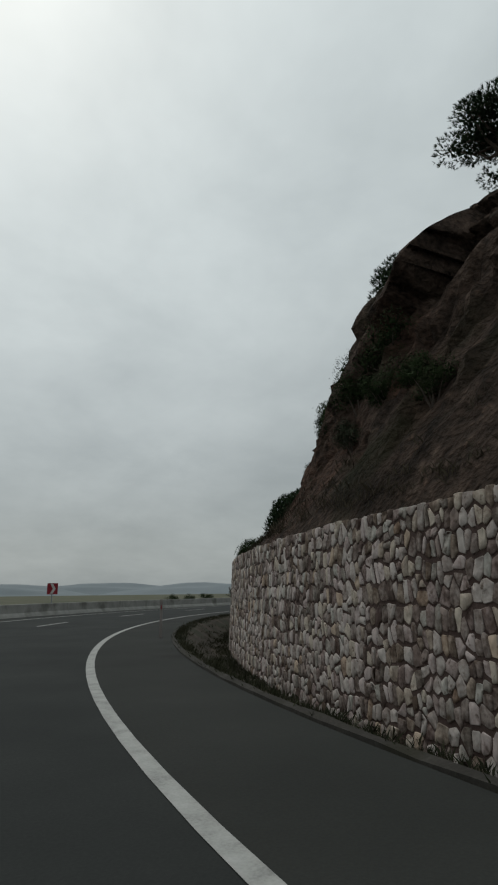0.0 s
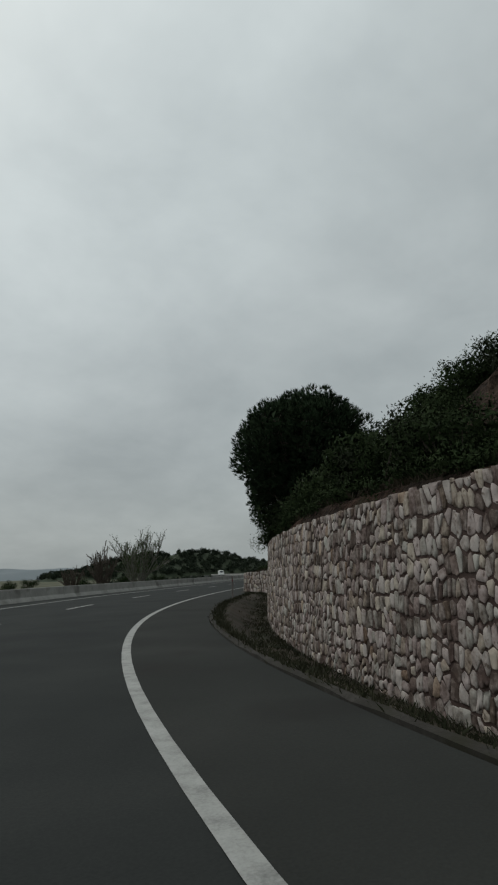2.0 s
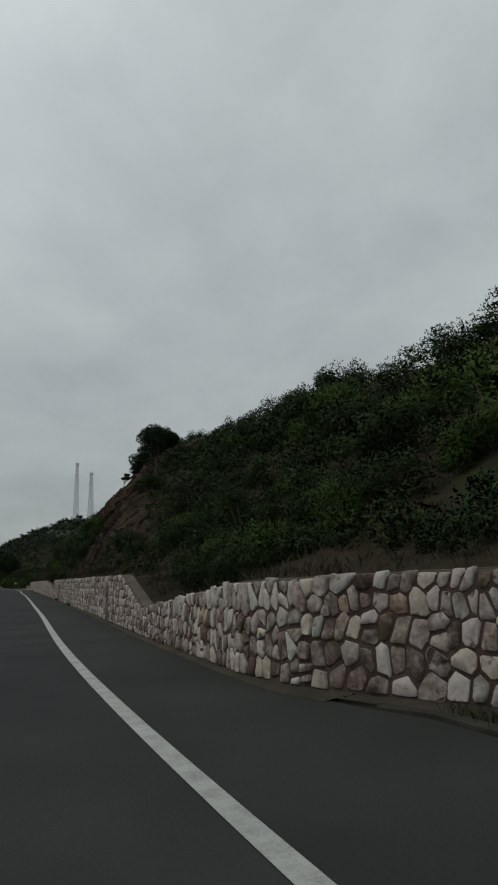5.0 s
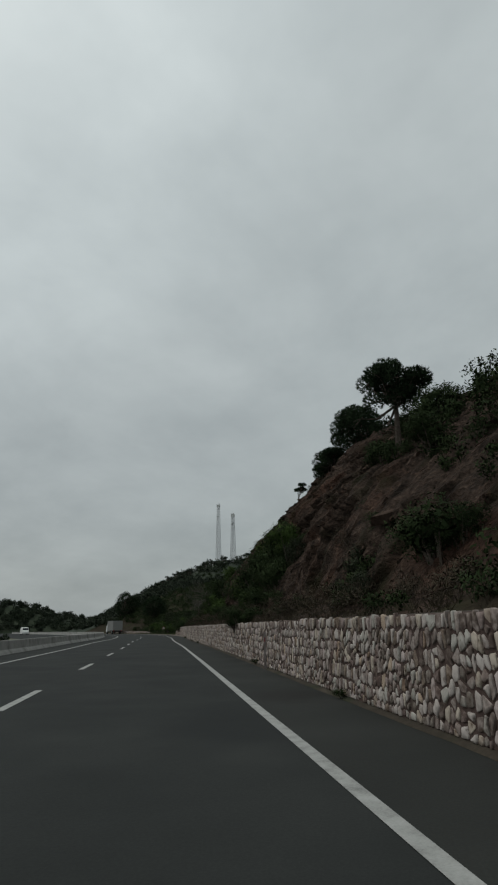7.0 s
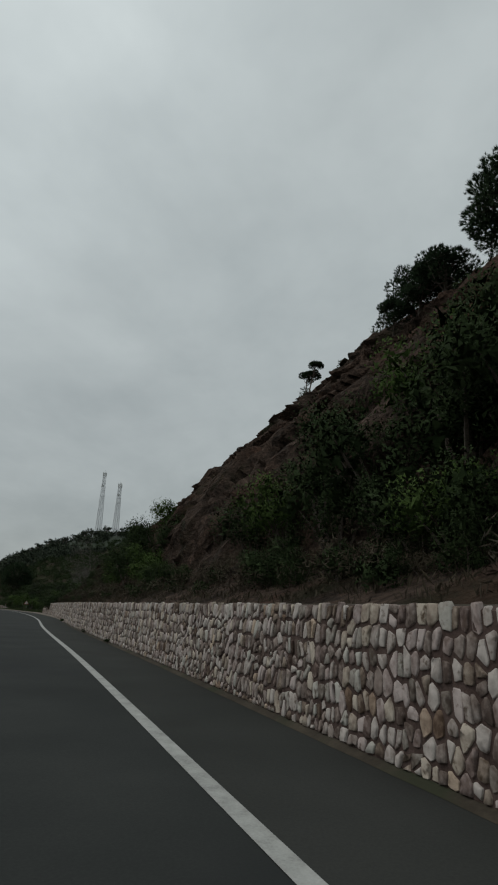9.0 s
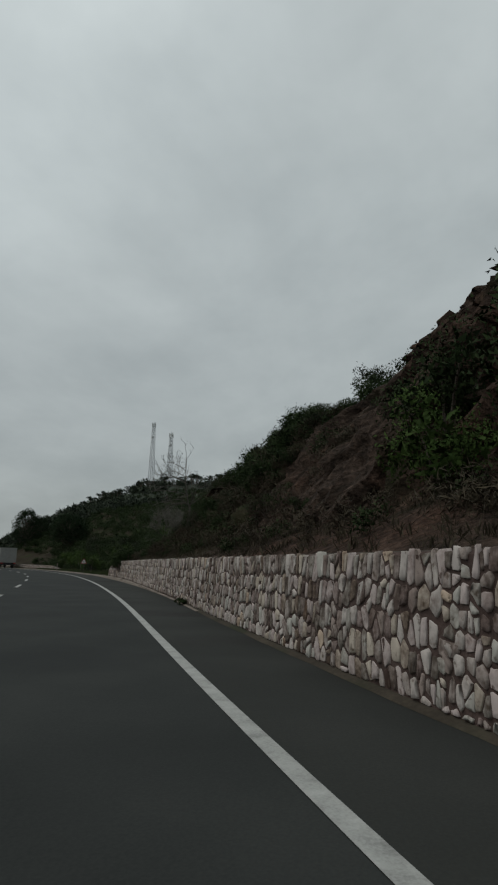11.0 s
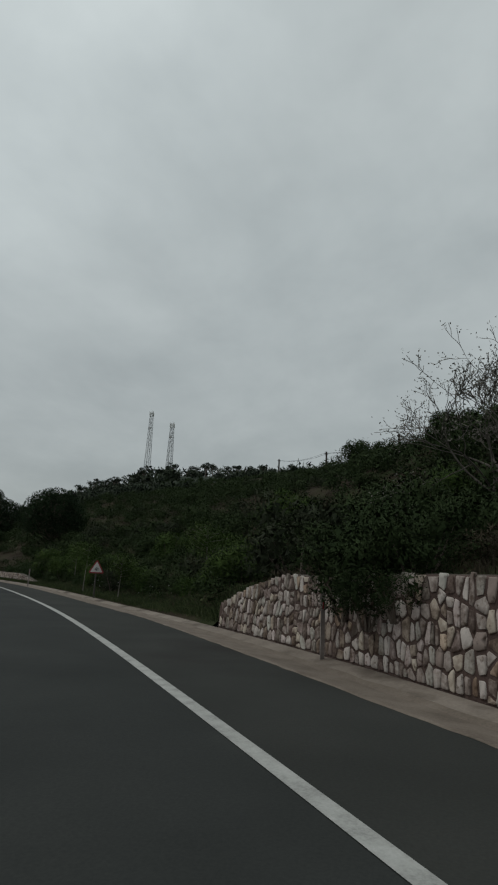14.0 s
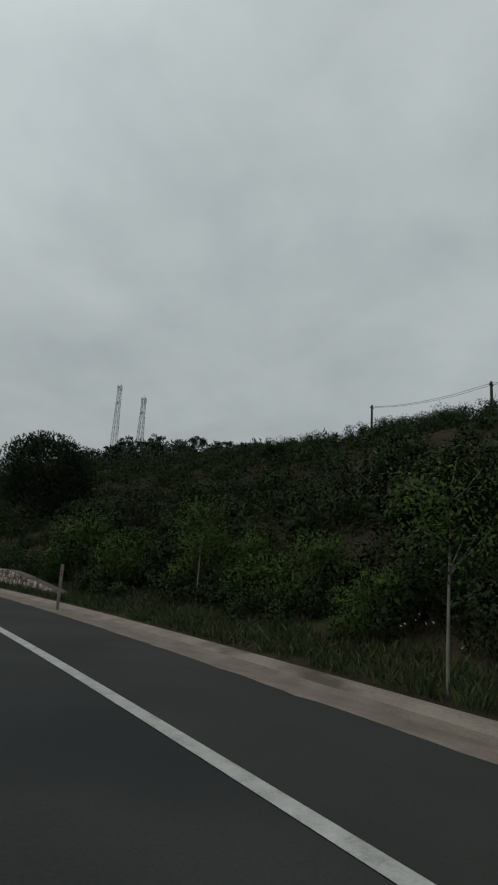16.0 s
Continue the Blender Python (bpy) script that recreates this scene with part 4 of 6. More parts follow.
# (arc length, offset, size, kind): those that stand out singly
SINGLES = [(11.4, 6.7, 0.7, K_DARK), (9.2, 6.4, 0.65, K_DARK), (10.1, 6.9, 0.8, K_DARK), (8.3, 6.5, 0.6, K_DARK), (10.4, 6.1, 0.5, K_OLIVE), (7.4, 6.2, 0.5, K_DARK), (12.8, 7.3, 0.7, K_DARK), (14.2, 7.0, 0.5, K_OLIVE), (22.4, 8.6, 0.8, K_DARK), (210.8, 20.3, 1.3, F_DARK),
           (24.0, 9.2, 1.3, K_DARK), (24.1, 9.1, 1.2, F_DARK), (24.9, 8.2, 0.6, K_DARK), (92.2, 2.9, 0.7, K_DARK), (91.5, 3.0, 0.6, K_DARK), (23.2, 8.9, 1.1, K_DARK), (23.3, 9.2, 0.95, F_DARK), (24.3, 8.15, 0.6, F_DARK), (24.3, 8.15, 0.55, K_DARK), (24.5, 7.3, 0.4, K_DARK), (27.2, 6.5, 0.5, K_OLIVE), (29.5, 6.0, 0.95, K_DARK), (30.6, 8.4, 0.9, K_DARK), (32.4, 9.2, 1.0, K_OLIVE),
           (31.4, 7.0, 0.8, K_DARK), (34.3, 6.6, 0.8, K_FRESH), (36.5, 5.8, 0.8, K_DARK), (33.6, 7.9, 0.9, K_DARK), (41.5, 5.6, 1.2, K_DARK), (43.2, 5.2, 1.0, K_DARK),
           (97.5, 4.9, 0.85, K_DARK), (98.6, 4.8, 0.95, K_DARK), (99.7, 4.9, 0.95, K_FRESH), (100.6, 5.0, 0.9, K_DARK), (101.5, 5.2, 0.75, K_DARK), (98.2, 5.7, 0.9, F_DARK), (99.4, 5.7, 0.9, K_DARK), (100.4, 5.8, 0.75, F_DARK), (96.4, 4.8, 0.8, K_DARK), (95.2, 4.9, 0.8, F_DARK), (99.1, 4.7, 0.8, F_DARK),
           (97.2, 5.8, 0.8, K_DARK), (117.6, 4.9, 1.1, K_FRESH), (119.8, 5.0, 1.35, K_FRESH), (122.9, 5.2, 1.45, K_DARK), (124.4, 5.9, 1.5, K_DARK), (121.2, 5.8, 1.5, K_DARK), (115.6, 4.8, 0.9, K_DARK), (97.3, 5.4, 1.25, K_DARK), (98.8, 5.6, 1.45, K_DARK), (100.4, 5.6, 1.5, K_DARK), (102.0, 5.4, 1.4, K_DARK), (103.4, 5.2, 1.1, K_DARK), (98.2, 6.4, 1.3, K_FRESH), (100.0, 6.7, 1.4, K_DARK), (101.8, 6.4, 1.3, K_FRESH),
           (126, 5.3, 1.5, K_DARK), (129.1, 5.0, 1.2, K_FRESH), (157.2, 7.7, 1.05, K_DARK), (158.3, 8.3, 1.15, K_DARK), (156.4, 7.3, 1.0, F_DARK), (159.2, 9.0, 1.2, F_DARK), (157.9, 7.9, 1.1, F_DARK), (155.6, 7.9, 1.0, K_DARK), (160.1, 8.0, 1.0, K_DARK), (161.0, 8.8, 1.1, K_DARK), (168.8, 4.5, 0.95, K_DARK), (169.5, 4.6, 0.85, K_DARK), (169.2, 4.4, 0.7, F_DARK),
           (31.1, 8.8, 1.1, K_DARK), (34.3, 10.2, 1.3, K_DARK), (33.9, 10.9, 1.3, F_DARK), (30.7, 9.3, 1.15, K_DARK), (37.0, 12.2, 1.4, F_DARK), (32.0, 9.6, 1.2, F_DARK), (33.0, 8.6, 1.0, F_DARK), (31.0, 8.0, 0.9, F_DARK),
           (30.5, 10.0, 1.2, F_DARK), (29.6, 9.2, 1.0, K_OLIVE), (30.2, 7.4, 0.8, K_DARK), (32.2, 7.6, 0.9, F_DARK), (34.6, 8.2, 1.0, F_DARK), (88.0, 10.5, 1.1, F_DARK), (89.4, 11.2, 1.2, F_DARK), (91.0, 10.7, 1.0, F_DARK), (91.8, 9.5, 0.9, F_DARK),
           (89.6, 8.7, 0.8, F_DARK), (86.4, 9.7, 1.1, F_DARK), (87.0, 8.2, 0.9, F_DARK), (84.6, 8.4, 1.0, F_DARK), (95.7, 5.4, 1.3, K_DARK), (68.7, 5.0, 1.0, K_FRESH), (61.5, 4.6, 0.7, K_FRESH),
           (66.0, 5.1, 0.8, K_DARK), (65.0, 5.2, 0.85, K_DARK), (63.6, 4.8, 0.7, K_DARK), (67.2, 4.9, 0.75, K_DARK), (64.3, 5.9, 0.9, K_DARK), (62.4, 5.2, 0.8, K_DARK), (65.6, 6.2, 0.9, K_DARK),
           (104.6, 5.6, 1.2, K_DARK), (106.2, 5.4, 1.2, K_FRESH), (107.8, 5.3, 1.1, K_DARK), (105.4, 6.4, 1.2, K_DARK), (169.0, 6.4, 1.0, K_DARK), (169.9, 6.9, 1.1, K_DARK), (170.8, 7.2, 1.1, K_DARK), (168.2, 6.2, 0.9, K_DARK), (171.6, 7.6, 1.1, K_DARK), (73.6, 15.4, 1.7, F_DARK),
           (112.6, 4.8, 0.6, K_DARK), (127.4, 6.2, 1.3, K_DARK), (130.6, 6.0, 1.2, K_DARK), (123.8, 6.8, 1.2, K_FRESH), (168.2, 4.45, 0.9, K_DARK), (167.5, 4.5, 0.8, K_DARK), (184.3, 22.0, 1.5, F_DARK), (183.2, 21.4, 1.4, F_DARK), (191.9, 22.2, 1.5, F_DARK), (190.4, 22.0, 1.4, F_DARK),
           (57.2, 3.75, 0.5, K_DARK), (58.6, 3.85, 0.55, K_DARK), (60.0, 4.0, 0.6, K_DARK), (61.2, 4.1, 0.6, K_DARK), (59.2, 4.7, 0.8, K_DARK), (57.8, 4.5, 0.7, K_FRESH),
           (100.2, 4.2, 0.5, K_DARK), (101.6, 4.25, 0.55, K_DARK), (103.0, 4.2, 0.5, K_DARK), (104.4, 4.3, 0.6, K_DARK), (98.8, 4.2, 0.5, K_DARK), (97.2, 4.2, 0.5, K_DARK), (105.6, 4.9, 0.8, K_DARK), (186.0, 4.75, 0.85, K_OLIVE), (186.5, 5.3, 1.0, K_OLIVE), (185.3, 5.4, 0.9, K_FRESH)]
rng = random.Random(71)
for s, lat, size, kind in SINGLES:
    put_shrub(kind, hill_spot(s, lat, 0.15), size, rng)
# (count, from, to, nearest, farthest, smallest, largest, kinds)
ZONES = [(22, 31, 42, 5.3, 6.6, 0.5, 0.8, (K_DARK, K_DARK, K_OLIVE)),
         (34, 25.5, 50, 5.5, 7.6, 0.5, 0.95, (K_DARK, K_DARK, K_DARK, K_OLIVE)),
         (16, 34.5, 50.7, 4.6, 12, 0.7, 1.3, (K_DARK, K_DARK, K_OLIVE)),
         (40, 49.7, 80.7, 4.6, 12, 0.7, 1.5, (K_DARK, K_DARK, K_DARK, K_OLIVE, K_FRESH)),
         (40, 141, 158, 5.4, 8.6, 0.6, 1.1, (K_DARK, K_DARK, K_DRY, K_DARK, K_OLIVE)),
         (30, 51, 73, 5.0, 8.0, 0.6, 1.05, (K_DARK, K_DARK, K_FRESH)),
         (14, 80.7, 103.2, 4.2, 7.0, 0.5, 1.0, (K_DARK, K_DRY, K_OLIVE)),
         (9, 111.5, 140.3, 4.2, 6.0, 0.5, 0.9, (K_DARK, K_DRY, K_DRY, K_FRESH)),
         (36, 143.5, 157, 7.4, 12.0, 0.9, 1.3, (K_DARK, K_DARK, K_DARK, K_OLIVE)),
         (10, 150, 158, 8.6, 12, 1.0, 1.35, (K_DARK, K_DARK, K_DARK, K_OLIVE)),
         (14, 150, 165, 9.0, 14, 0.85, 1.3, (K_DARK, K_DARK, K_DARK, K_OLIVE)),
         (12, 138.2, 168.9, 4.4, 8.0, 0.5, 1.0, (K_DRY, K_DRY, K_DARK)),
         (44, 168.9, 211.4, 5.4, 14, 0.8, 1.5, (K_DARK, K_DARK, K_DARK, K_OLIVE, K_FRESH)),
         (8, 211.4, 251.6, 5.4, 14, 0.8, 1.3, (K_DARK, K_DARK, K_OLIVE))]
UPPER = (Geo(), Geo())
for n, s0, s1, a0, a1, r0, r1, kinds in ZONES:
    for _ in range(n):
        s, lat = rng.uniform(s0, s1), rng.uniform(a0, a1)
        size = rng.uniform(r0, r1) * (0.75 if lat < 5.4 else 1.0)
        lat = max(lat, wall_lat(s) + 0.55 + 0.5 * size)
        kind = rng.choice(kinds)
        if (lat > 7.3 or s > 194 or 30 < s < 50) and kind in (K_DARK, K_OLIVE):
            far = kind is K_OLIVE
            join_shrub(UPPER[far], rng.choice(CROWNS[(M_LEAF, M_OLIVE)[far].name][:2]), hill_spot(s, lat, 0.2), size, rng.uniform(0, 6.28), rng.uniform(0.8, 1.15))
        else:
            put_shrub(kind, hill_spot(s, lat, 0.2), size, rng, rng.uniform(0.8, 1.15))
for g, mat, label in ((UPPER[0], M_LEAF, "dense dark evergreen shrubs on the upper slope"), (UPPER[1], M_OLIVE, "grey-green shrubs on the upper slope")):
    tagged(part("upper_shrubs", g, mat, smooth=True), label, "shrubs", kind="stuff")


def scrub_stuff(name, n, s_range, lat_range, size_range, leaves, leaf_size, mat, label, seed, z_of, keep=lambda s, lat: True):
    rng = random.Random(seed)
    g = Geo()
    for _ in range(n):
        s, lat = rng.uniform(*s_range), rng.uniform(*lat_range)
        if not keep(s, lat):
            continue
        r = rng.uniform(*size_range)
        base = at(s, lat, z_of(s, lat) + 0.4 * r)
        for c, q in lobes(rng, 5, r, 0.75):
            for _ in range(10 if mat not in (M_DRY, M_BRUSH) else 0):
                v = Vector((rng.gauss(0, 1), rng.gauss(0, 1), rng.gauss(0.3, 1))).normalized()
                leaf(g, base + c + v * q * rng.uniform(0.2, 0.6), q * 0.5, rng, 0.0, True, crown_normal(v, rng))
            for _ in range(leaves // 5):
                v = Vector((rng.gauss(0, 1), rng.gauss(0, 1), rng.gauss(0.5, 1))).normalized()
                o = c + v * q * rng.uniform(0.75, 1.12)
                leaf(g, base + o, leaf_size, rng, 0.4, True, crown_normal(0.8 * v + 0.6 * o / r + Vector((0, 0, 0.2)), rng), 0.3 if mat in (M_DRY, M_BRUSH) else 1.0)
    ob = part(name, g, mat, label=label)
    return tagged(ob, label, "scrub", kind="stuff")


scrub_stuff("maquis_scrub", 1100, (166.8, 256.6), (8.5, 31), (0.5, 1.2), 430, 0.1, M_LEAF, "dense dark evergreen scrub covering the hillside", 81, ground_z)
scrub_stuff("grey_scrub", 80, (166.8, 256.6), (9, 30), (0.5, 1.0), 320, 0.11, M_OLIVE, "grey-green scrub scattered over the hillside", 82, ground_z)
scrub_stuff("slope_scrub", 190, (47.7, 85.5), (10, 20), (0.7, 1.3), 480, 0.14, M_LEAF, "dense dark scrub on the upper slope", 83, ground_z)
scrub_stuff("crest_scrub", 120, (85.5, 166.8), (15, 24), (0.5, 1.2), 300, 0.16, M_LEAF, "low dark scrub along the crest", 84, ground_z)
scrub_stuff("verge_scrub", 210, (174.2, 215), (4.5, 9.0), (0.35, 0.8), 480, 0.07, M_LEAF, "tangled dark scrub behind the gutter", 88, ground_z)
scrub_stuff("bank_scrub", 760, (138, 215), (4.4, 14), (0.3, 0.7), 210, 0.07, M_LEAF, "low tangled scrub covering the bank", 89, ground_z, lambda s, lat: lat > wall_lat(s) + 0.9 if s < 174 else lat > 4.9)
scrub_stuff("slope_thicket", 260, (46, 84), (4.6, 12), (0.3, 0.7), 200, 0.1, M_LEAF, "low dark thicket on the bank behind the wall", 90, ground_z, lambda s, lat: lat > wall_lat(s) + 1.0)
scrub_stuff("bend_thicket", 900, (18, 62), (4.6, 7.4), (0.2, 0.38), 190, 0.065, M_LEAF, "low dark thicket along the top of the wall", 101, ground_z, lambda s, lat: wall_lat(s) + 0.42 < lat < wall_lat(s) + (0.9 if s < 28 else 2.4))
scrub_stuff("wall_thicket", 230, (60, 172), (3.4, 6.5), (0.22, 0.4), 190, 0.07, M_LEAF, "low dark thicket behind the wall", 96, ground_z, lambda s, lat: wall_lat(s) + 0.75 < lat < wall_lat(s) + 1.9)
scrub_stuff("dry_thicket", 800, (62, 172), (3.6, 7.5), (0.25, 0.55), 150, 0.13, M_DRY, "dry brown brushwood on the bank behind the wall", 98, ground_z, lambda s, lat: lat > wall_lat(s) + 0.8 and (s > 136 or lat < wall_lat(s) + 2.2))
scrub_stuff("brown_thicket", 260, (140, 158), (4.2, 8.5), (0.3, 0.6), 260, 0.12, M_BRUSH, "dark brown leafless brushwood on the bank", 100, ground_z, lambda s, lat: lat > wall_lat(s) + 0.8)
scrub_stuff("ridge_scrub", 460, (205, 284), (29, 66), (0.5, 1.0), 170, 0.26, M_LEAF, "dark scrub along the ridge", 99, ground_z)
scrub_stuff("far_woods", 2000, (225, 425), (31, 215), (1.1, 2.5), 60, 0.95, M_WOODS, "dark evergreen woods on the distant hill", 86, terrain, lambda s, lat: lat > 64 or s > 282)
scrub_stuff("roadside_woods", 330, (251.6, 330), (7, 46), (0.9, 2.0), 150, 0.6, M_WOODS, "dark woods along the distant road", 87, terrain)


# ---------------------------------------------------------------- grasses
rng = random.Random(91)
spots = []
for _ in range(2800):
    s = rng.uniform(-8, 52)
    q = wall_lat(s) - 0.05 - abs(rng.gauss(0, 0.4)) if rng.random() < 0.6 else asphalt_edge(s) + 0.13 + abs(rng.gauss(0, 0.12))
    q = max(q, asphalt_edge(s) + 0.13)
    spots.append(at(s, q, verge_z(s, q)))
grass_stuff("verge_grass", spots, M_VERGE, "rough olive grass along the foot of the wall", 0.12, 92)
spots = []
for _ in range(2600):
    s = rng.uniform(0, 174)
    lat = wall_lat(s) + 0.5 + abs(rng.gauss(0, 0.35 if s < 36 else 0.8))
    spots.append(at(s, lat, ground_z(s, lat)))
grass_stuff("bank_grass", spots, M_DRY, "dry brown grass on the bank above the wall", 0.17, 93)
spots = []
for _ in range(4600):
    s = rng.uniform(173.9, 212)
    lat = gutter_lat(s) + 0.12 + abs(rng.gauss(0, 0.6))
    spots.append(at(s, lat, ground_z(s, lat)))
grass_stuff("roadside_grass", spots, M_GREEN, "tall rough green grass beside the gutter", 0.17, 94)
spots = []
for _ in range(500):
    s = rng.uniform(175, 211)
    lat = 4.25 + abs(rng.gauss(0, 1.2))
    spots.append(at(s, lat, ground_z(s, lat)))
grass_stuff("dry_roadside_grass", spots, M_DRY, "dry stalks beside the gutter", 0.2, 95)


# ---------------------------------------------------------------- broken rock slabs on the cuttings
def rock_slabs(name, n, s_range, lat_range, size, label, seed):
    rng = random.Random(seed)
    g = Geo()
    for _ in range(n):
        s, lat = rng.uniform(*s_range), rng.uniform(*lat_range)
        if rng.random() > rockiness(s, lat) + 0.05 or lat < wall_lat(s) + 1.0:
            continue
        z = ground_z(s, lat)
        c = at(s, lat - rockiness(s, lat) * crag(s, z, lat), z)
        a = heading(s)
        along, out = Vector((math.sin(a), math.cos(a), 0)), Vector((-math.cos(a), math.sin(a), 0))
        up = Vector((0, 0, 1))
        shake = Vector((rng.gauss(0, 1), rng.gauss(0, 1), rng.gauss(0, 1)))
        face = (0.75 * out + 0.55 * up + 0.22 * shake).normalized()
        long_dir = -0.7 * along + 0.7 * up - 0.5 * out + 0.22 * Vector((rng.gauss(0, 1), rng.gauss(0, 1), rng.gauss(0, 1)))
        long_dir = (long_dir - long_dir.dot(face) * face).normalized()
        wide = long_dir.cross(face)
        k = size * rng.choice((0.3, 0.4, 0.5, 0.6, 0.7)) * rng.uniform(0.8, 1.2)
        L, W, T = k * rng.uniform(0.9, 2.3), k * rng.uniform(0.2, 0.45), k * rng.uniform(0.06, 0.15)
        m = rng.choice((6, 7, 8))
        ring = []
        for i in range(m):
            t = 2 * math.pi * (i + rng.uniform(-0.3, 0.3)) / m
            ring.append((math.cos(t) * rng.uniform(0.7, 1.1), math.sin(t) * rng.uniform(0.65, 1.1)))
        c = c + face * 0.25 * T
        low = [c + long_dir * L * u * 1.1 + wide * W * v * 1.1 - face * (0.25 + T) for u, v in ring]
        top = [c + long_dir * L * u * rng.uniform(0.85, 1.0) + wide * W * v * rng.uniform(0.8, 1.0) + face * T * rng.uniform(-0.3, 0.5) for u, v in ring]
        g.add(low + top + [c + face * T * rng.uniform(0.2, 0.8)], [(i, (i + 1) % m, m + (i + 1) % m, m + i) for i in range(m)] + [(m + i, m + (i + 1) % m, 2 * m) for i in range(m)])
    return tagged(part(name, g, M_SLAB, label=label), label, "rock", kind="stuff")


def make_outcrop(seed, s, lat, z, size, label):
    """Weathered ledge of layered rock: a displaced, flattened block with stepped beds."""
    g = Geo()
    nu, nv = 34, 22
    rng = random.Random(seed)
    k = rng.uniform(0, 50)
    pts = []
    for j in range(nv + 1):
        for i in range(nu):
            a, b = 2 * math.pi * i / nu, math.pi * (j / nv - 0.5)
            d = Vector((math.cos(a) * math.cos(b), math.sin(a) * math.cos(b), math.sin(b)))
            d = Vector(tuple(math.copysign(abs(c) ** 0.6, c) for c in d))
            bed = 0.16 * (noise.cell(Vector((0.5, k, d.z * 3.1 + 0.25 * d.x))) - 0.5)
            f = 1 + bed + 0.35 * facet(d.x * 1.6 + k, d.z * 2.4, d.y) + 0.12 * nz(d.x * 3 + k, d.y * 3, d.z * 4)
            pts.append(Vector((d.x * f * size[0], d.y * f * size[1], d.z * size[2] * (0.85 + 0.15 * f))))
    g.add(pts, [(j * nu + i, j * nu + (i + 1) % nu, (j + 1) * nu + (i + 1) % nu, (j + 1) * nu + i) for j in range(nv) for i in range(nu)])
    ob = part("rock_outcrop", g, M_ROCK)
    ob.matrix_world = Matrix.Translation(at(s, lat, z)) @ Matrix.Rotation(math.pi / 2 - heading(s), 4, "Z") @ Matrix.Rotation(0.2, 4, "Y")
    return tagged(ob, label, "rock")


make_outcrop(501, 150.8, 6.92, 4.32, (1.15, 0.7, 0.42), "layered brown rock ledge jutting from the overgrown bank")
make_outcrop(502, 151.2, 6.62, 3.52, (0.8, 0.6, 0.4), "brown rock ledge jutting from the overgrown bank")
rock_slabs("slope_slabs", 700, (80, 139), (4.6, 20), 0.36, "tilted reddish rock slabs breaking out of the slope", 97)


# ---------------------------------------------------------------- bare and young trees
def make_bare_tree(seed, place, height, spread, label, depth=4, trunk_r=0.07, trunk_h=2.2, bend=Vector((0, 0, 0)), buds=None, bud_size=0.06, stems=1, wood=None, name="bare_tree"):
    rng = random.Random(seed)
    t = thing(name, Matrix.Translation(place), label, "tree")
    g, tips = Geo(), []
    for k in range(stems):
        lean = Vector((rng.gauss(0, 0.15), rng.gauss(0, 0.15), 1)) + bend * 0.3 + (Vector((rng.gauss(0, 0.5), rng.gauss(0, 0.5), 0)) if stems > 1 else Vector((0, 0, 0)))
        p0 = Vector((0, 0, -0.3))
        p1 = lean.normalized() * trunk_h
        g.tube([p0, p0.lerp(p1, 0.5) + Vector((0.04, -0.03, 0)), p1], [trunk_r * 1.15, trunk_r, trunk_r * 0.85], 7, False)
        for _ in range(3):
            d = (bend + Vector((rng.gauss(0, spread), rng.gauss(0, spread), 0.9))).normalized()
            branching(g, p1, d, (height - trunk_h) * rng.uniform(0.32, 0.46), trunk_r * 0.7, depth, rng, tips, 0.5, -0.02, 5, trunk_r * 0.15)
    part("trunk", g, wood or M_PALEBARK, t)
    if buds:
        b = Geo()
        for p, d in tips:
            for _ in range(5):
                leaf(b, p + Vector((rng.gauss(0, 0.08), rng.gauss(0, 0.08), rng.gauss(0, 0.08))), bud_size, rng, 0.5)
        part("twig_cover", b, buds, t)
    return t


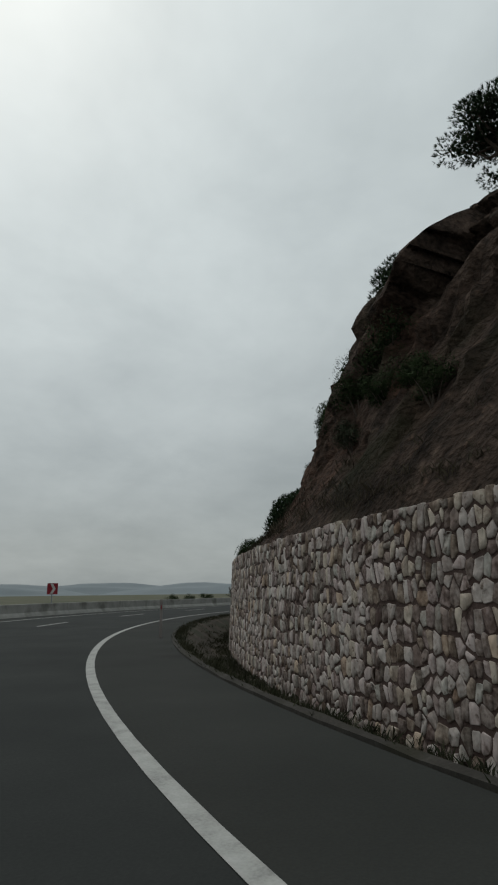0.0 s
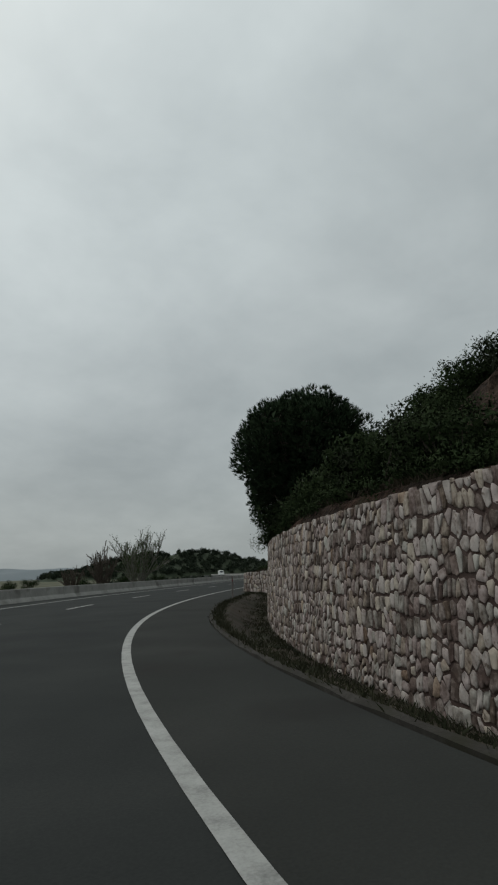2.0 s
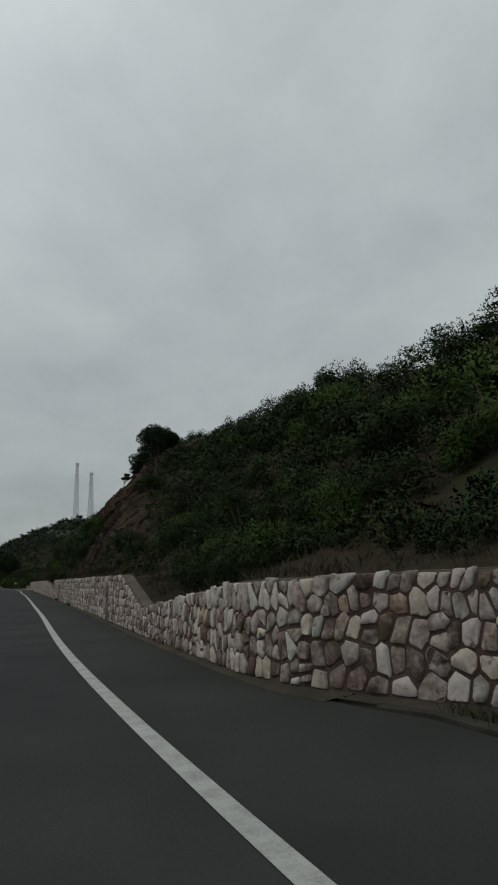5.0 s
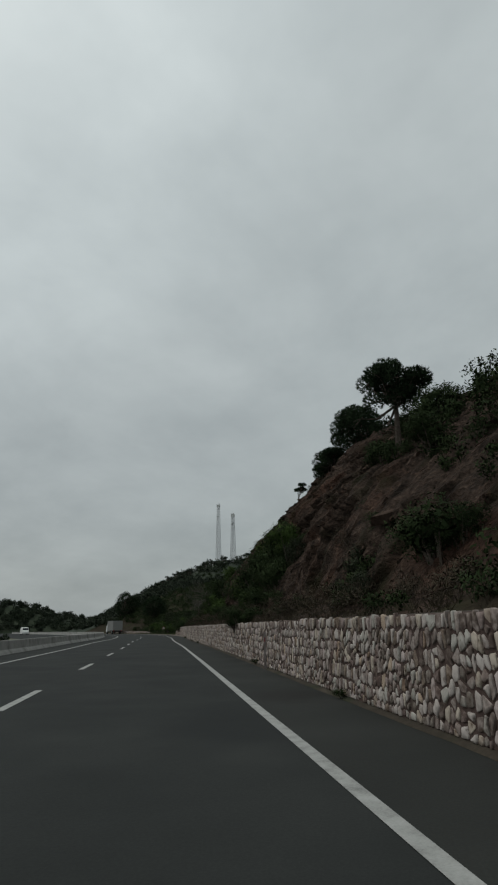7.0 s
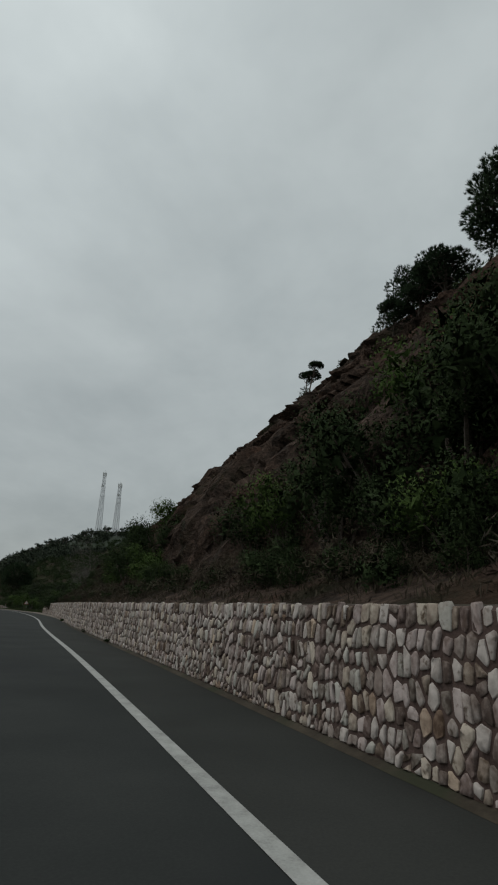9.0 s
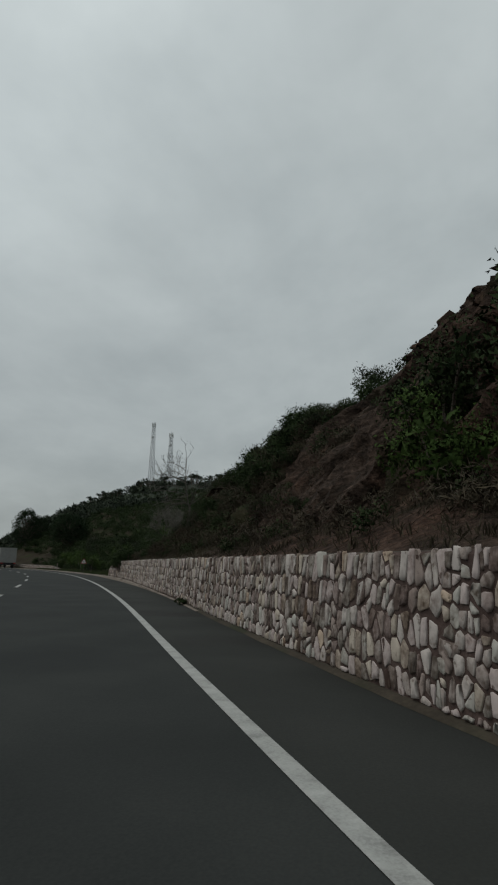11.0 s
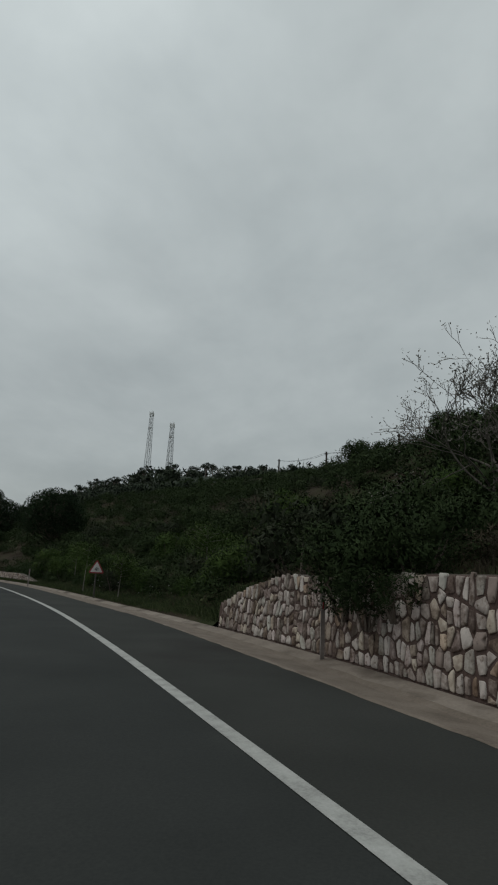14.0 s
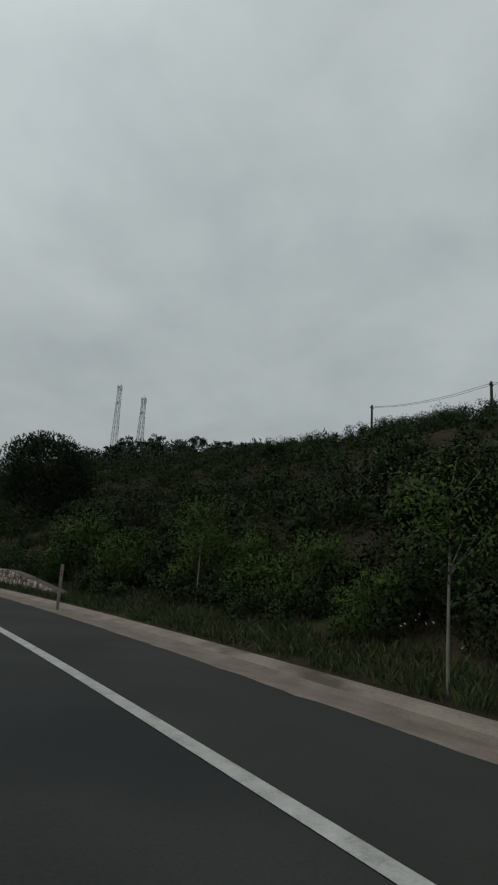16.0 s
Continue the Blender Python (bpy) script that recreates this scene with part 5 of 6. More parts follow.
def make_spreading_tree(seed, place, side, label):
    """Leafless tree: upright leader, long limbs arching out to one side, upturned knobbly twigs. side: horizontal unit vector of the spread."""
    rng = random.Random(seed)
    t = thing("bare_tree", Matrix.Translation(place), label, "tree")
    deep = Vector((-side.y, side.x, 0))
    wood, knob = Geo(), Geo()
    fork = Vector((0, 0, 1.65))

    def curve(p, d, length, r0, r1, bend, n=6):
        pts, rad = [p], [r0]
        for i in range(n):
            d = (d + bend / n + 0.1 * Vector((rng.gauss(0, 1), rng.gauss(0, 1), rng.gauss(0, 1)))).normalized()
            p = p + d * length / n
            pts.append(p)
            rad.append(r0 + (r1 - r0) * (i + 1) / n)
        wood.tube(pts, rad, 5 if r0 > 0.02 else 4, False)
        return pts

    def twigs(pts, n, length, r, level):
        for _ in range(n):
            i = rng.randrange(2, len(pts))
            d = (pts[i] - pts[i - 1]).normalized()
            e = (d * 0.6 + 0.75 * Vector((rng.gauss(0, 1), rng.gauss(0, 1), rng.gauss(0.1, 0.9)))).normalized()
            q = curve(pts[i], e, length * rng.uniform(0.5, 1.2), r, r * 0.6, Vector((0, 0, 0.9)), 4)
            if level:
                twigs(q, 2, length * 0.55, r * 0.75, level - 1)
            for _ in range(3):
                leaf(knob, q[-1] + 0.04 * Vector((rng.gauss(0, 1), rng.gauss(0, 1), rng.gauss(0, 1))), 0.06, rng, 0.6)
    for k in range(3):
        b = Vector((0.2 * k - 0.2, 0.16 * (k % 2), -0.4))
        j = Vector((0.05 * (k - 1), 0.04, 0))
        wood.tube([b, b.lerp(fork, 0.35) + j, b.lerp(fork, 0.7) - j * 0.6, fork], [0.07 - 0.012 * k, 0.062 - 0.01 * k, 0.05, 0.042], 6, False)
    leader = curve(fork + Vector((0, 0, -0.2)), (side * 0.42 + Vector((0, 0, 1))).normalized(), 3.4, 0.045, 0.012, -0.2 * side + Vector((0, 0, 0.3)), 9)
    twigs(leader, 9, 0.9, 0.012, 1)
    for k in range(9):
        f = k / 8
        p = leader[int(f * 6.4)] if k > 2 else fork
        d = (side * rng.uniform(0.8, 1.0) + deep * rng.gauss(0, 0.45) + Vector((0, 0, 0.75 + 0.3 * f))).normalized()
        L = (3.4 - 2.2 * f) * rng.uniform(0.8, 1.1)
        pts = curve(p, d, L, 0.036 - 0.016 * f, 0.012, side * 0.4 + Vector((0, 0, -2.1 + 1.9 * f)), 8)
        twigs(pts, 11, 0.75, 0.0095, 1)
    for k in range(5):
        d = (-side * rng.uniform(0.3, 0.9) + deep * rng.gauss(0, 0.5) + Vector((0, 0, 1))).normalized()
        pts = curve(fork, d, rng.uniform(0.9, 1.6), 0.022, 0.01, Vector((0, 0, 0.2)), 6)
        twigs(pts, 5, 0.7, 0.012, 1)
    part("trunk", wood, M_TWIG, t)
    part("twig_cover", knob, M_TWIG, t)
    return t


M_TWIG = material("grey_twigs", [(0.06, 0.052, 0.043), (0.11, 0.098, 0.084), (0.16, 0.145, 0.125)], 8.0, 60.0, 0.9, 0.3)
make_spreading_tree(101, hill_spot(156.4, 6.5, 0.0), Vector((-0.241, 0.97, 0)), "bare grey tree with long drooping branches")
make_bare_tree(102, hill_spot(169.3, 8.5, 0.2), 3.9, 0.42, "leafless twiggy bush on the slope", 4, 0.04, 1.0, Vector((0, 0, 0)), M_PALEBARK, 0.06, 7, M_TWIG, "bare_bush")


def make_fan_tree(seed, place, height, width, leaves, label, wood):
    """Many-stemmed tree spread like a fan, its twigs just coming into leaf."""
    rng = random.Random(seed)
    t = thing("roadside_tree", Matrix.Translation(place), label, "tree")
    g, c = Geo(), Geo()

    def shoot(p, d, length, r, level):
        path, rad = [p], [r]
        for i in range(4):
            d = (d + Vector((rng.gauss(0, 0.09), rng.gauss(0, 0.09), 0.07))).normalized()
            p = p + d * length / 4
            path.append(p)
            rad.append(max(0.034, r * (1 - 0.2 * (i + 1))))
        g.tube(path, rad, 4, False)
        if not level:
            for _ in range(leaves):
                q = path[rng.randrange(1, 5)] + Vector((rng.gauss(0, 0.16), rng.gauss(0, 0.16), rng.gauss(0, 0.16)))
                leaf(c, q, 0.2, rng, 0.6)
            return
        for _ in range(5):
            k = rng.choice((1, 2, 3, 4))
            e = (d + 0.42 * Vector((rng.gauss(0, 1), rng.gauss(0, 1), rng.gauss(0.1, 0.7)))).normalized()
            shoot(path[k], e, length * rng.uniform(0.42, 0.66), rad[k] * 0.6, level - 1)
    for k in range(13):
        a = 2.4 * k
        f = math.sqrt((k + 0.5) / 13)
        d = Vector((0.5 * width / height * 1.25 * f * math.cos(a), 0.5 * width / height * 1.25 * f * math.sin(a), 1)).normalized()
        shoot(Vector((0.25 * math.cos(a), 0.25 * math.sin(a), -0.2)), d, height * 0.62 * rng.uniform(0.85, 1.05), 0.11, 2)
    part("trunk", g, wood, t)
    if leaves:
        part("crown", c, M_FRESH, t)
    return t


make_fan_tree(103, at(104, -20.8, -0.7), 8.2, 9.6, 13, "spreading tree in early leaf across the road", M_PALEBARK)
make_fan_tree(104, at(103, -25.8, -0.7), 5.8, 6.2, 0, "bare dark tree across the road", M_BARK)
make_fan_tree(105, at(102, -30.0, -0.7), 3.4, 4.2, 0, "bare scrubby bush across the road", M_BARK)
for i, (s, lat) in enumerate(((84, -32), (92, -34), (101, -36), (97, -26), (110, -25), (108, -19))):
    put_shrub(K_DARK, at(s, lat, -0.6), 1.3, random.Random(200 + i))


def make_young_tree(seed, place, height, crown_r, n, label):
    """Thin pale stem with a loose fresh crown."""
    rng = random.Random(seed)
    t = thing("young_tree", Matrix.Translation(place), label, "tree", "young roadside trees")
    w, c = Geo(), Geo()
    path = [Vector((0.05 * math.sin(3 * f + seed), 0.05 * math.cos(2 * f), -0.2 + (height + 0.2) * f)) for f in (0, 0.25, 0.5, 0.75, 1)]
    w.tube(path, [0.019, 0.017, 0.014, 0.01, 0.005], 6, False)
    for _ in range(16):
        f = rng.uniform(0.52, 0.98)
        a = Vector((0, 0, height * f))
        d = Vector((rng.gauss(0, 1), rng.gauss(0, 1), rng.uniform(0.2, 0.9))).normalized()
        L = crown_r * rng.uniform(0.5, 1.1) * (1.15 - 0.5 * abs(f - 0.6))
        w.tube([a, a + d * L * 0.5, a + d * L + Vector((0, 0, 0.05))], [0.012, 0.008, 0.003], 4, False)
        for _ in range(n // 16):
            q = a + d * L * rng.uniform(0.25, 1.1) + Vector((rng.gauss(0, 0.14), rng.gauss(0, 0.14), rng.gauss(0, 0.14)))
            leaf(c, q, 0.06, rng, -0.2, False, crown_normal(d + Vector((0, 0, 0.8)), rng, 0.3))
    part("stem", w, M_PALEBARK, t)
    part("crown", c, M_FRESH, t)
    return t


for sd, s, lat, h, r in ((111, 188.6, 4.1, 2.1, 0.6), (113, 183.1, 4.15, 1.6, 0.5), (114, 180.0, 6.2, 2.2, 0.65), (115, 195.5, 5.2, 2.0, 0.6)):
    make_young_tree(sd, hill_spot(s, lat, 0.05), h, r, 3000, "young tree with a thin pale stem and fresh leaves")

# flowering weeds at the verge
rng = random.Random(120)
fl = Geo()
for _ in range(45):
    s, lat = rng.uniform(179, 190), rng.uniform(4.3, 5.4)
    p = at(s, lat, ground_z(s, lat) + rng.uniform(0.15, 0.5))
    for _ in range(4):
        leaf(fl, p, 0.022, rng)
tagged(part("wild_flowers", fl, M_SIGNWHITE), "small white wild flowers in the grass", "flowers", kind="stuff")
# shrubs spilling over the wall and along its foot
for sh, z, sz in ((167.4, 0.75, 0.5), (168.0, 0.62, 0.6), (168.6, 0.68, 0.55)):
    put_shrub(K_DARK, at(sh, 4.05, z), sz, rng, 0.9)
put_shrub(K_DARK, at(138.4, 2.78, 0.0), 0.2, rng, 0.8)
put_shrub(K_DARK, at(139.3, 2.8, 0.0), 0.17, rng, 0.7)
for s, z in ((86.2, 0.05), (113.6, 0.03), (120.5, 0.03), (77.2, 0.02)):
    put_shrub(K_DARK, at(s, wall_lat(s) - 0.06, z), 0.16, rng, 0.7)


# ---------------------------------------------------------------- trees along the far crest
def crest_tree_meshes(seed):
    """Small round-headed pine on a bare stem."""
    rng = random.Random(seed)
    w, c = Geo(), Geo()
    w.tube([Vector((0, 0, -0.5)), Vector((0.1, 0.05, 1.2)), Vector((0.25 * rng.uniform(-1, 1), 0.1, 2.4))], [0.16, 0.13, 0.09], 5, False)
    for _ in range(6):
        o = Vector((rng.gauss(0, 0.75), rng.gauss(0, 0.75), 2.9 + rng.gauss(0, 0.3)))
        w.tube([Vector((0.1, 0.05, 1.6)), o], [0.07, 0.03], 4, False)
        q = rng.uniform(0.55, 0.9)
        for _ in range(90):
            v = Vector((rng.gauss(0, 1), rng.gauss(0, 1), rng.gauss(0.3, 0.8))).normalized()
            leaf(c, o + Vector((v.x, v.y, 0.65 * v.z)) * q * rng.uniform(0.4, 1.05), 0.34, rng, 0.3, True, crown_normal(v, rng))
    return w.mesh("trunk"), c.mesh("crown")


CREST = [crest_tree_meshes(k) for k in (401, 402, 403, 404, 405)]
for ma, mb in CREST:
    ma.materials.append(M_BARK)
    mb.materials.append(M_WOODS)
rng = random.Random(410)
for k in range(40):
    lat = 34 + 80 * (k + rng.uniform(-0.3, 0.3)) / 40
    sh = 297 + rng.uniform(-3, 5) if lat > 45 else 303 - 0.2 * (lat - 34) + rng.uniform(-3, 3)
    ma, mb = rng.choice(CREST)
    size = rng.choice((0.5, 0.6, 0.7, 0.8, 0.95))
    t = thing("crest_tree", Matrix.Translation(at(sh, lat, terrain(sh, lat))) @ Matrix.Rotation(rng.uniform(0, 6.28), 4, "Z") @ Matrix.Diagonal((size, size, size, 1)), "small round-headed tree on the wooded crest", "tree", "trees along the crest")
    part("trunk", ma, None, t)
    part("crown", mb, None, t)


# ---------------------------------------------------------------- masts and power poles
def make_mast(place, height, width, label):
    t = thing("lattice_mast", Matrix.Translation(place), label, "radio mast", "masts on the crest")
    legs = [Vector((sx, sy, 0)) for sx, sy in ((-1, -1), (1, -1), (1, 1), (-1, 1))]

    def corner(k, f):
        return legs[k % 4] * (width / 2) * (1 - 0.55 * f) + Vector((0, 0, height * f))
    for k in range(4):
        g = Geo()
        g.tube([corner(k, 0), corner(k, 1)], [0.1, 0.08], 5)
        part("leg", g, M_STEEL, t)
    n = 14
    g = Geo()
    for i in range(n):
        for k in range(4):
            a, b = corner(k, i / n), corner(k + 1, (i + 1) / n)
            g.tube([a, b], [0.045, 0.045], 4, False)
            g.tube([corner(k + 1, i / n), corner(k, (i + 1) / n)], [0.045, 0.045], 4, False)
            g.tube([corner(k, (i + 1) / n), corner(k + 1, (i + 1) / n)], [0.04, 0.04], 4, False)
    part("bracing", g, M_STEEL, t)
    for k in range(6):
        a = 2 * math.pi * k / 6
        g = Geo()
        rz = Matrix.Rotation(a, 3, "Z")
        g.box(rz @ Vector((1.0, 0, 0)) + Vector((0, 0, height - 0.4 - 0.5 * (k % 2))), (0.22, 0.36, 1.9), rz)
        g.box(rz @ Vector((0.55, 0, 0)) + Vector((0, 0, height - 0.6)), (0.9, 0.07, 0.07), rz)
        part("antenna_panel", g, M_WHITE, t)
    g = Geo()
    g.tube([Vector((0, 0, height - 0.5)), Vector((0, 0, height + 1.6))], [0.05, 0.03], 5)
    part("lightning_rod", g, M_STEEL, t)
    g = Geo()
    g.tube([Vector((0.6, 0.5, height * 0.8)), Vector((0.9, 0.8, height * 0.8))], [0.5, 0.55], 10)
    part("dish", g, M_WHITE, t)
    return t


make_mast(Vector((358.8, 230.2, 38.0)), 37.0, 2.6, "tall grey lattice radio mast on a wooded crest")
make_mast(Vector((344.0, 212.2, 37.0)), 28.0, 2.6, "grey lattice radio mast on a wooded crest")

pole_tops = []
for x, y, top in ((178.2, 121.4, 14.6), (168.3, 114.4, 13.2), (158.4, 107.4, 12.3)):
    t = thing("power_pole", Matrix.Translation((x, y, top - 4.9)), "dark wooden power pole on the ridge", "pole", "power poles along the ridge")
    g = Geo()
    g.tube([Vector((0, 0, 0)), Vector((0, 0, 4.5))], [0.11, 0.08], 7)
    part("shaft", g, M_WOODPOLE, t)
    g = Geo()
    g.box((0, 0, 4.3), (0.34, 0.06, 0.07), Matrix.Rotation(-0.9, 3, "Z"))
    part("crossarm", g, M_WOODPOLE, t)
    pole_tops.append(Vector((x, y, top - 0.55)))
for k, off in enumerate((-0.15, 0.15)):
    g = Geo()
    for a, b in zip(pole_tops, pole_tops[1:]):
        o = Vector((0.62 * off, -0.78 * off, 0))
        pts = [a.lerp(b, f) + o + Vector((0, 0, -0.35 * 4 * f * (1 - f))) for f in (0, 0.25, 0.5, 0.75, 1)]
        g.tube(pts, [0.012] * 5, 4, False)
    tagged(part("power_line", g, M_BLACK), "thin black overhead wire between poles", "cable", "power lines")


# ---------------------------------------------------------------- road furniture
def make_delineator(s, lat):
    m = Matrix.Translation(at(s, lat, 0.0)) @ Matrix.Rotation(-heading(s), 4, "Z") @ Matrix.Diagonal((0.7, 0.7, 0.98, 1.0))
    t = thing("delineator_post", m, "white plastic delineator post with a red reflector", "road post", "delineator posts")
    g = Geo()
    prof = [(-0.048, 0.0), (0.048, 0.0), (0.04, 0.035), (0.0, 0.05), (-0.04, 0.035)]
    ring = [Vector((x, y, -0.1)) for x, y in prof] + [Vector((x, y, 0.98 - (0.04 if y > 0.03 else 0))) for x, y in prof]
    g.add(ring, [(i, (i + 1) % 5, 5 + (i + 1) % 5, 5 + i) for i in range(5)] + [(4, 3, 2, 1, 0), (5, 6, 7, 8, 9)])
    part("post", g, M_POST, t)
    g = Geo()
    g.box((0, -0.006, 0.78), (0.03, 0.012, 0.11))
    part("reflector", g, M_RED, t)
    return t


for s, lat in ((16.5, 2.68), (-6.0, 3.0), (45.4, 3.3), (64.1, 2.66), (84.22, 2.7), (168.95, 3.93), (198.1, 3.22)):
    make_delineator(s, lat)


def prism(pts, y0, y1):
    g = Geo()
    n = len(pts)
    g.add([Vector((x, y0, z)) for x, z in pts] + [Vector((x, y1, z)) for x, z in pts],
          [tuple(range(n)), tuple(range(2 * n - 1, n - 1, -1))] + [(i, n + i, n + (i + 1) % n, (i + 1) % n) for i in range(n)])
    return g


def rounded_triangle(r, k=5, corner=0.12):
    pts = []
    for i in range(3):
        a = math.pi / 2 + i * 2 * math.pi / 3
        c = Vector((math.cos(a), math.sin(a))) * (r - corner * r * 2)
        for j in range(k):
            b = a - math.pi / 3 + j * (2 * math.pi / 3) / (k - 1)
            pts.append((c.x + corner * r * math.cos(b), c.y + corner * r * math.sin(b)))
    return pts


def make_snow_sign(s, lat, z_mid, side):
    m = Matrix.Translation(at(s, lat, 0.0)) @ Matrix.Rotation(-heading(s) - 0.12, 4, "Z")
    t = thing("warning_sign", m, "red-bordered triangular warning sign with a black snowflake", "road sign")
    r = side / math.sqrt(3) * 1.08
    g = Geo()
    g.tube([Vector((0, 0.05, -0.3)), Vector((0, 0.05, z_mid + 0.3 * r))], [0.03, 0.03], 8)
    part("pole", g, M_POLE, t)
    zc = z_mid - 0.12 * r
    plate = part("plate", prism([(x, z + zc) for x, z in rounded_triangle(r)], -0.004, 0.012), M_RED, t, "red sheet-metal triangle")
    part("face", prism([(x, z + zc) for x, z in rounded_triangle(r * 0.76, 4, 0.06)], -0.009, -0.0045), M_SIGNWHITE, plate, "white triangular face")
    g = Geo()
    for k in range(3):
        rot = Matrix.Rotation(k * math.pi / 3, 3, "Y")
        mid = Vector((0, -0.012 - 0.0006 * k, zc - 0.06 * r))
        g.box(mid, (0.026 * side, 0.004, 0.27 * side), rot)
        for e in (-1, 1):
            for q in (-1, 1):
                g.box(mid + rot @ Vector((q * 0.026 * side, 0.0003, e * 0.1 * side)), (0.016 * side, 0.004, 0.055 * side), rot @ Matrix.Rotation(e * q * 0.75, 3, "Y"))
    part("snowflake", g, M_BLACK, plate, "black snowflake symbol")
    return t


make_snow_sign(185.15, 3.72, 1.19, 0.58)


def make_chevron(s, lat, z_mid):
    m = Matrix.Translation(at(s, lat, 0.0)) @ Matrix.Rotation(0.2, 4, "Z")
    t = thing("chevron_sign", m, "red bend marker sign with a white chevron", "road sign")
    g = Geo()
    g.tube([Vector((0, 0.04, -0.4)), Vector((0, 0.04, z_mid + 0.2))], [0.035, 0.035], 8)
    part("pole", g, M_STEEL, t)
    plate = part("plate", prism([(-0.34, z_mid - 0.34), (0.34, z_mid - 0.34), (0.34, z_mid + 0.34), (-0.34, z_mid + 0.34)], -0.004, 0.012), M_RED, t)
    part("chevron", prism([(-0.16, z_mid - 0.3), (0.02, z_mid - 0.3), (0.2, z_mid), (0.02, z_mid + 0.3), (-0.16, z_mid + 0.3), (0.02, z_mid)], -0.009, -0.0045), M_SIGNWHITE, plate)
    return t


make_chevron(36.5, -9.3, 1.5)


# ---------------------------------------------------------------- vehicles
def wheel(parent, x, y, r, w):
    g = Geo()
    g.tube([Vector((x - w / 2, y, r)), Vector((x - w / 2 + 0.03, y, r)), Vector((x + w / 2 - 0.03, y, r)), Vector((x + w / 2, y, r))], [r * 0.93, r, r, r * 0.93], 16)
    tyre = part("wheel", g, M_RUBBER, parent)
    g = Geo()
    e = 1 if x > 0 else -1
    g.tube([Vector((x + e * w / 2 - e * 0.01, y, r)), Vector((x + e * w / 2 + e * 0.008, y, r))], [r * 0.58, r * 0.52], 12)
    part("rim", g, M_STEEL, tyre)


def loft(sections):
    """Body from cross-sections (y, half width, bottom, top, shoulder inset)."""
    g = Geo()
    rows = []
    for y, w, b, t, i in sections:
        rows.append([Vector((-w, y, b)), Vector((w, y, b)), Vector((w, y, b + (t - b) * 0.7)), Vector((w - i, y, t)), Vector((-w + i, y, t)), Vector((-w, y, b + (t - b) * 0.7))])
    n = 6
    faces = [(a * n + j, a * n + (j + 1) % n, (a + 1) * n + (j + 1) % n, (a + 1) * n + j) for a in range(len(rows) - 1) for j in range(n)]
    faces += [tuple(reversed(range(n))), tuple((len(rows) - 1) * n + j for j in range(n))]
    g.add([p for r in rows for p in r], faces)
    return g


M_TRUCK = plain("grimy_grey_panel", (0.22, 0.22, 0.21), 0.6)


def make_truck(s, lat):
    m = Matrix.Translation(at(s, lat, 0.0)) @ Matrix.Rotation(-heading(s), 4, "Z")
    t = thing("box_truck", m, "grimy pale grey box truck ahead on the road", "truck")
    g = Geo()
    g.box((0, -0.8, 1.95), (2.4, 5.4, 2.3))
    part("cargo_box", g, M_TRUCK, t)
    for x in (-0.6, 0.6):
        g = Geo()
        g.box((x, -3.52, 1.93), (1.14, 0.04, 2.14))
        part("cargo_door", g, M_TRUCK, t)
    g = Geo()
    g.box((0, -0.4, 0.7), (0.9, 6.6, 0.22))
    g.box((0, -3.5, 0.55), (2.2, 0.1, 0.16))
    part("chassis", g, M_BLACK, t)
    part("cab", loft([(2.0, 1.1, 0.6, 2.35, 0.12), (2.9, 1.1, 0.55, 2.4, 0.14), (3.5, 1.08, 0.5, 1.9, 0.12), (3.7, 1.04, 0.5, 1.2, 0.1)]), M_WHITE, t)
    for x in (-0.95, 0.95):
        g = Geo()
        g.box((x, -3.57, 0.75), (0.26, 0.05, 0.16))
        part("tail_lamp", g, M_LAMP, t)
        wheel(t, x, -2.2, 0.45, 0.34)
        wheel(t, x, 2.7, 0.45, 0.26)
    return t


def make_van(s, lat):
    m = Matrix.Translation(at(s, lat, 0.0)) @ Matrix.Rotation(math.pi - heading(s), 4, "Z")
    t = thing("van", m, "white panel van on the far carriageway", "van")
    part("body", loft([(-2.5, 0.9, 0.35, 1.2, 0.05), (-2.45, 0.93, 0.3, 2.05, 0.14), (0.7, 0.95, 0.3, 2.1, 0.15), (1.3, 0.95, 0.3, 1.98, 0.16), (1.95, 0.95, 0.3, 1.25, 0.12), (2.5, 0.9, 0.32, 0.98, 0.1), (2.6, 0.82, 0.4, 0.8, 0.08)]), M_WHITE, t)
    g = Geo()
    g.add([Vector((-0.72, 1.42, 1.88)), Vector((0.72, 1.42, 1.88)), Vector((0.8, 1.98, 1.27)), Vector((-0.8, 1.98, 1.27))], [(0, 1, 2, 3)])
    part("windscreen", g, M_GLASS, t)
    for x in (-1, 1):
        g = Geo()
        g.box((x * 0.9, 0.9, 1.55), (0.05, 0.8, 0.5))
        part("side_window", g, M_GLASS, t)
        g = Geo()
        g.box((x * 0.66, 2.52, 0.85), (0.3, 0.1, 0.16))
        part("headlight", g, M_SIGNWHITE, t)
        wheel(t, x * 0.84, 1.7, 0.33, 0.2)
        wheel(t, x * 0.84, -1.6, 0.33, 0.2)
    return t


make_truck(226.0, 2.2)
make_van(262.0, -14.6)


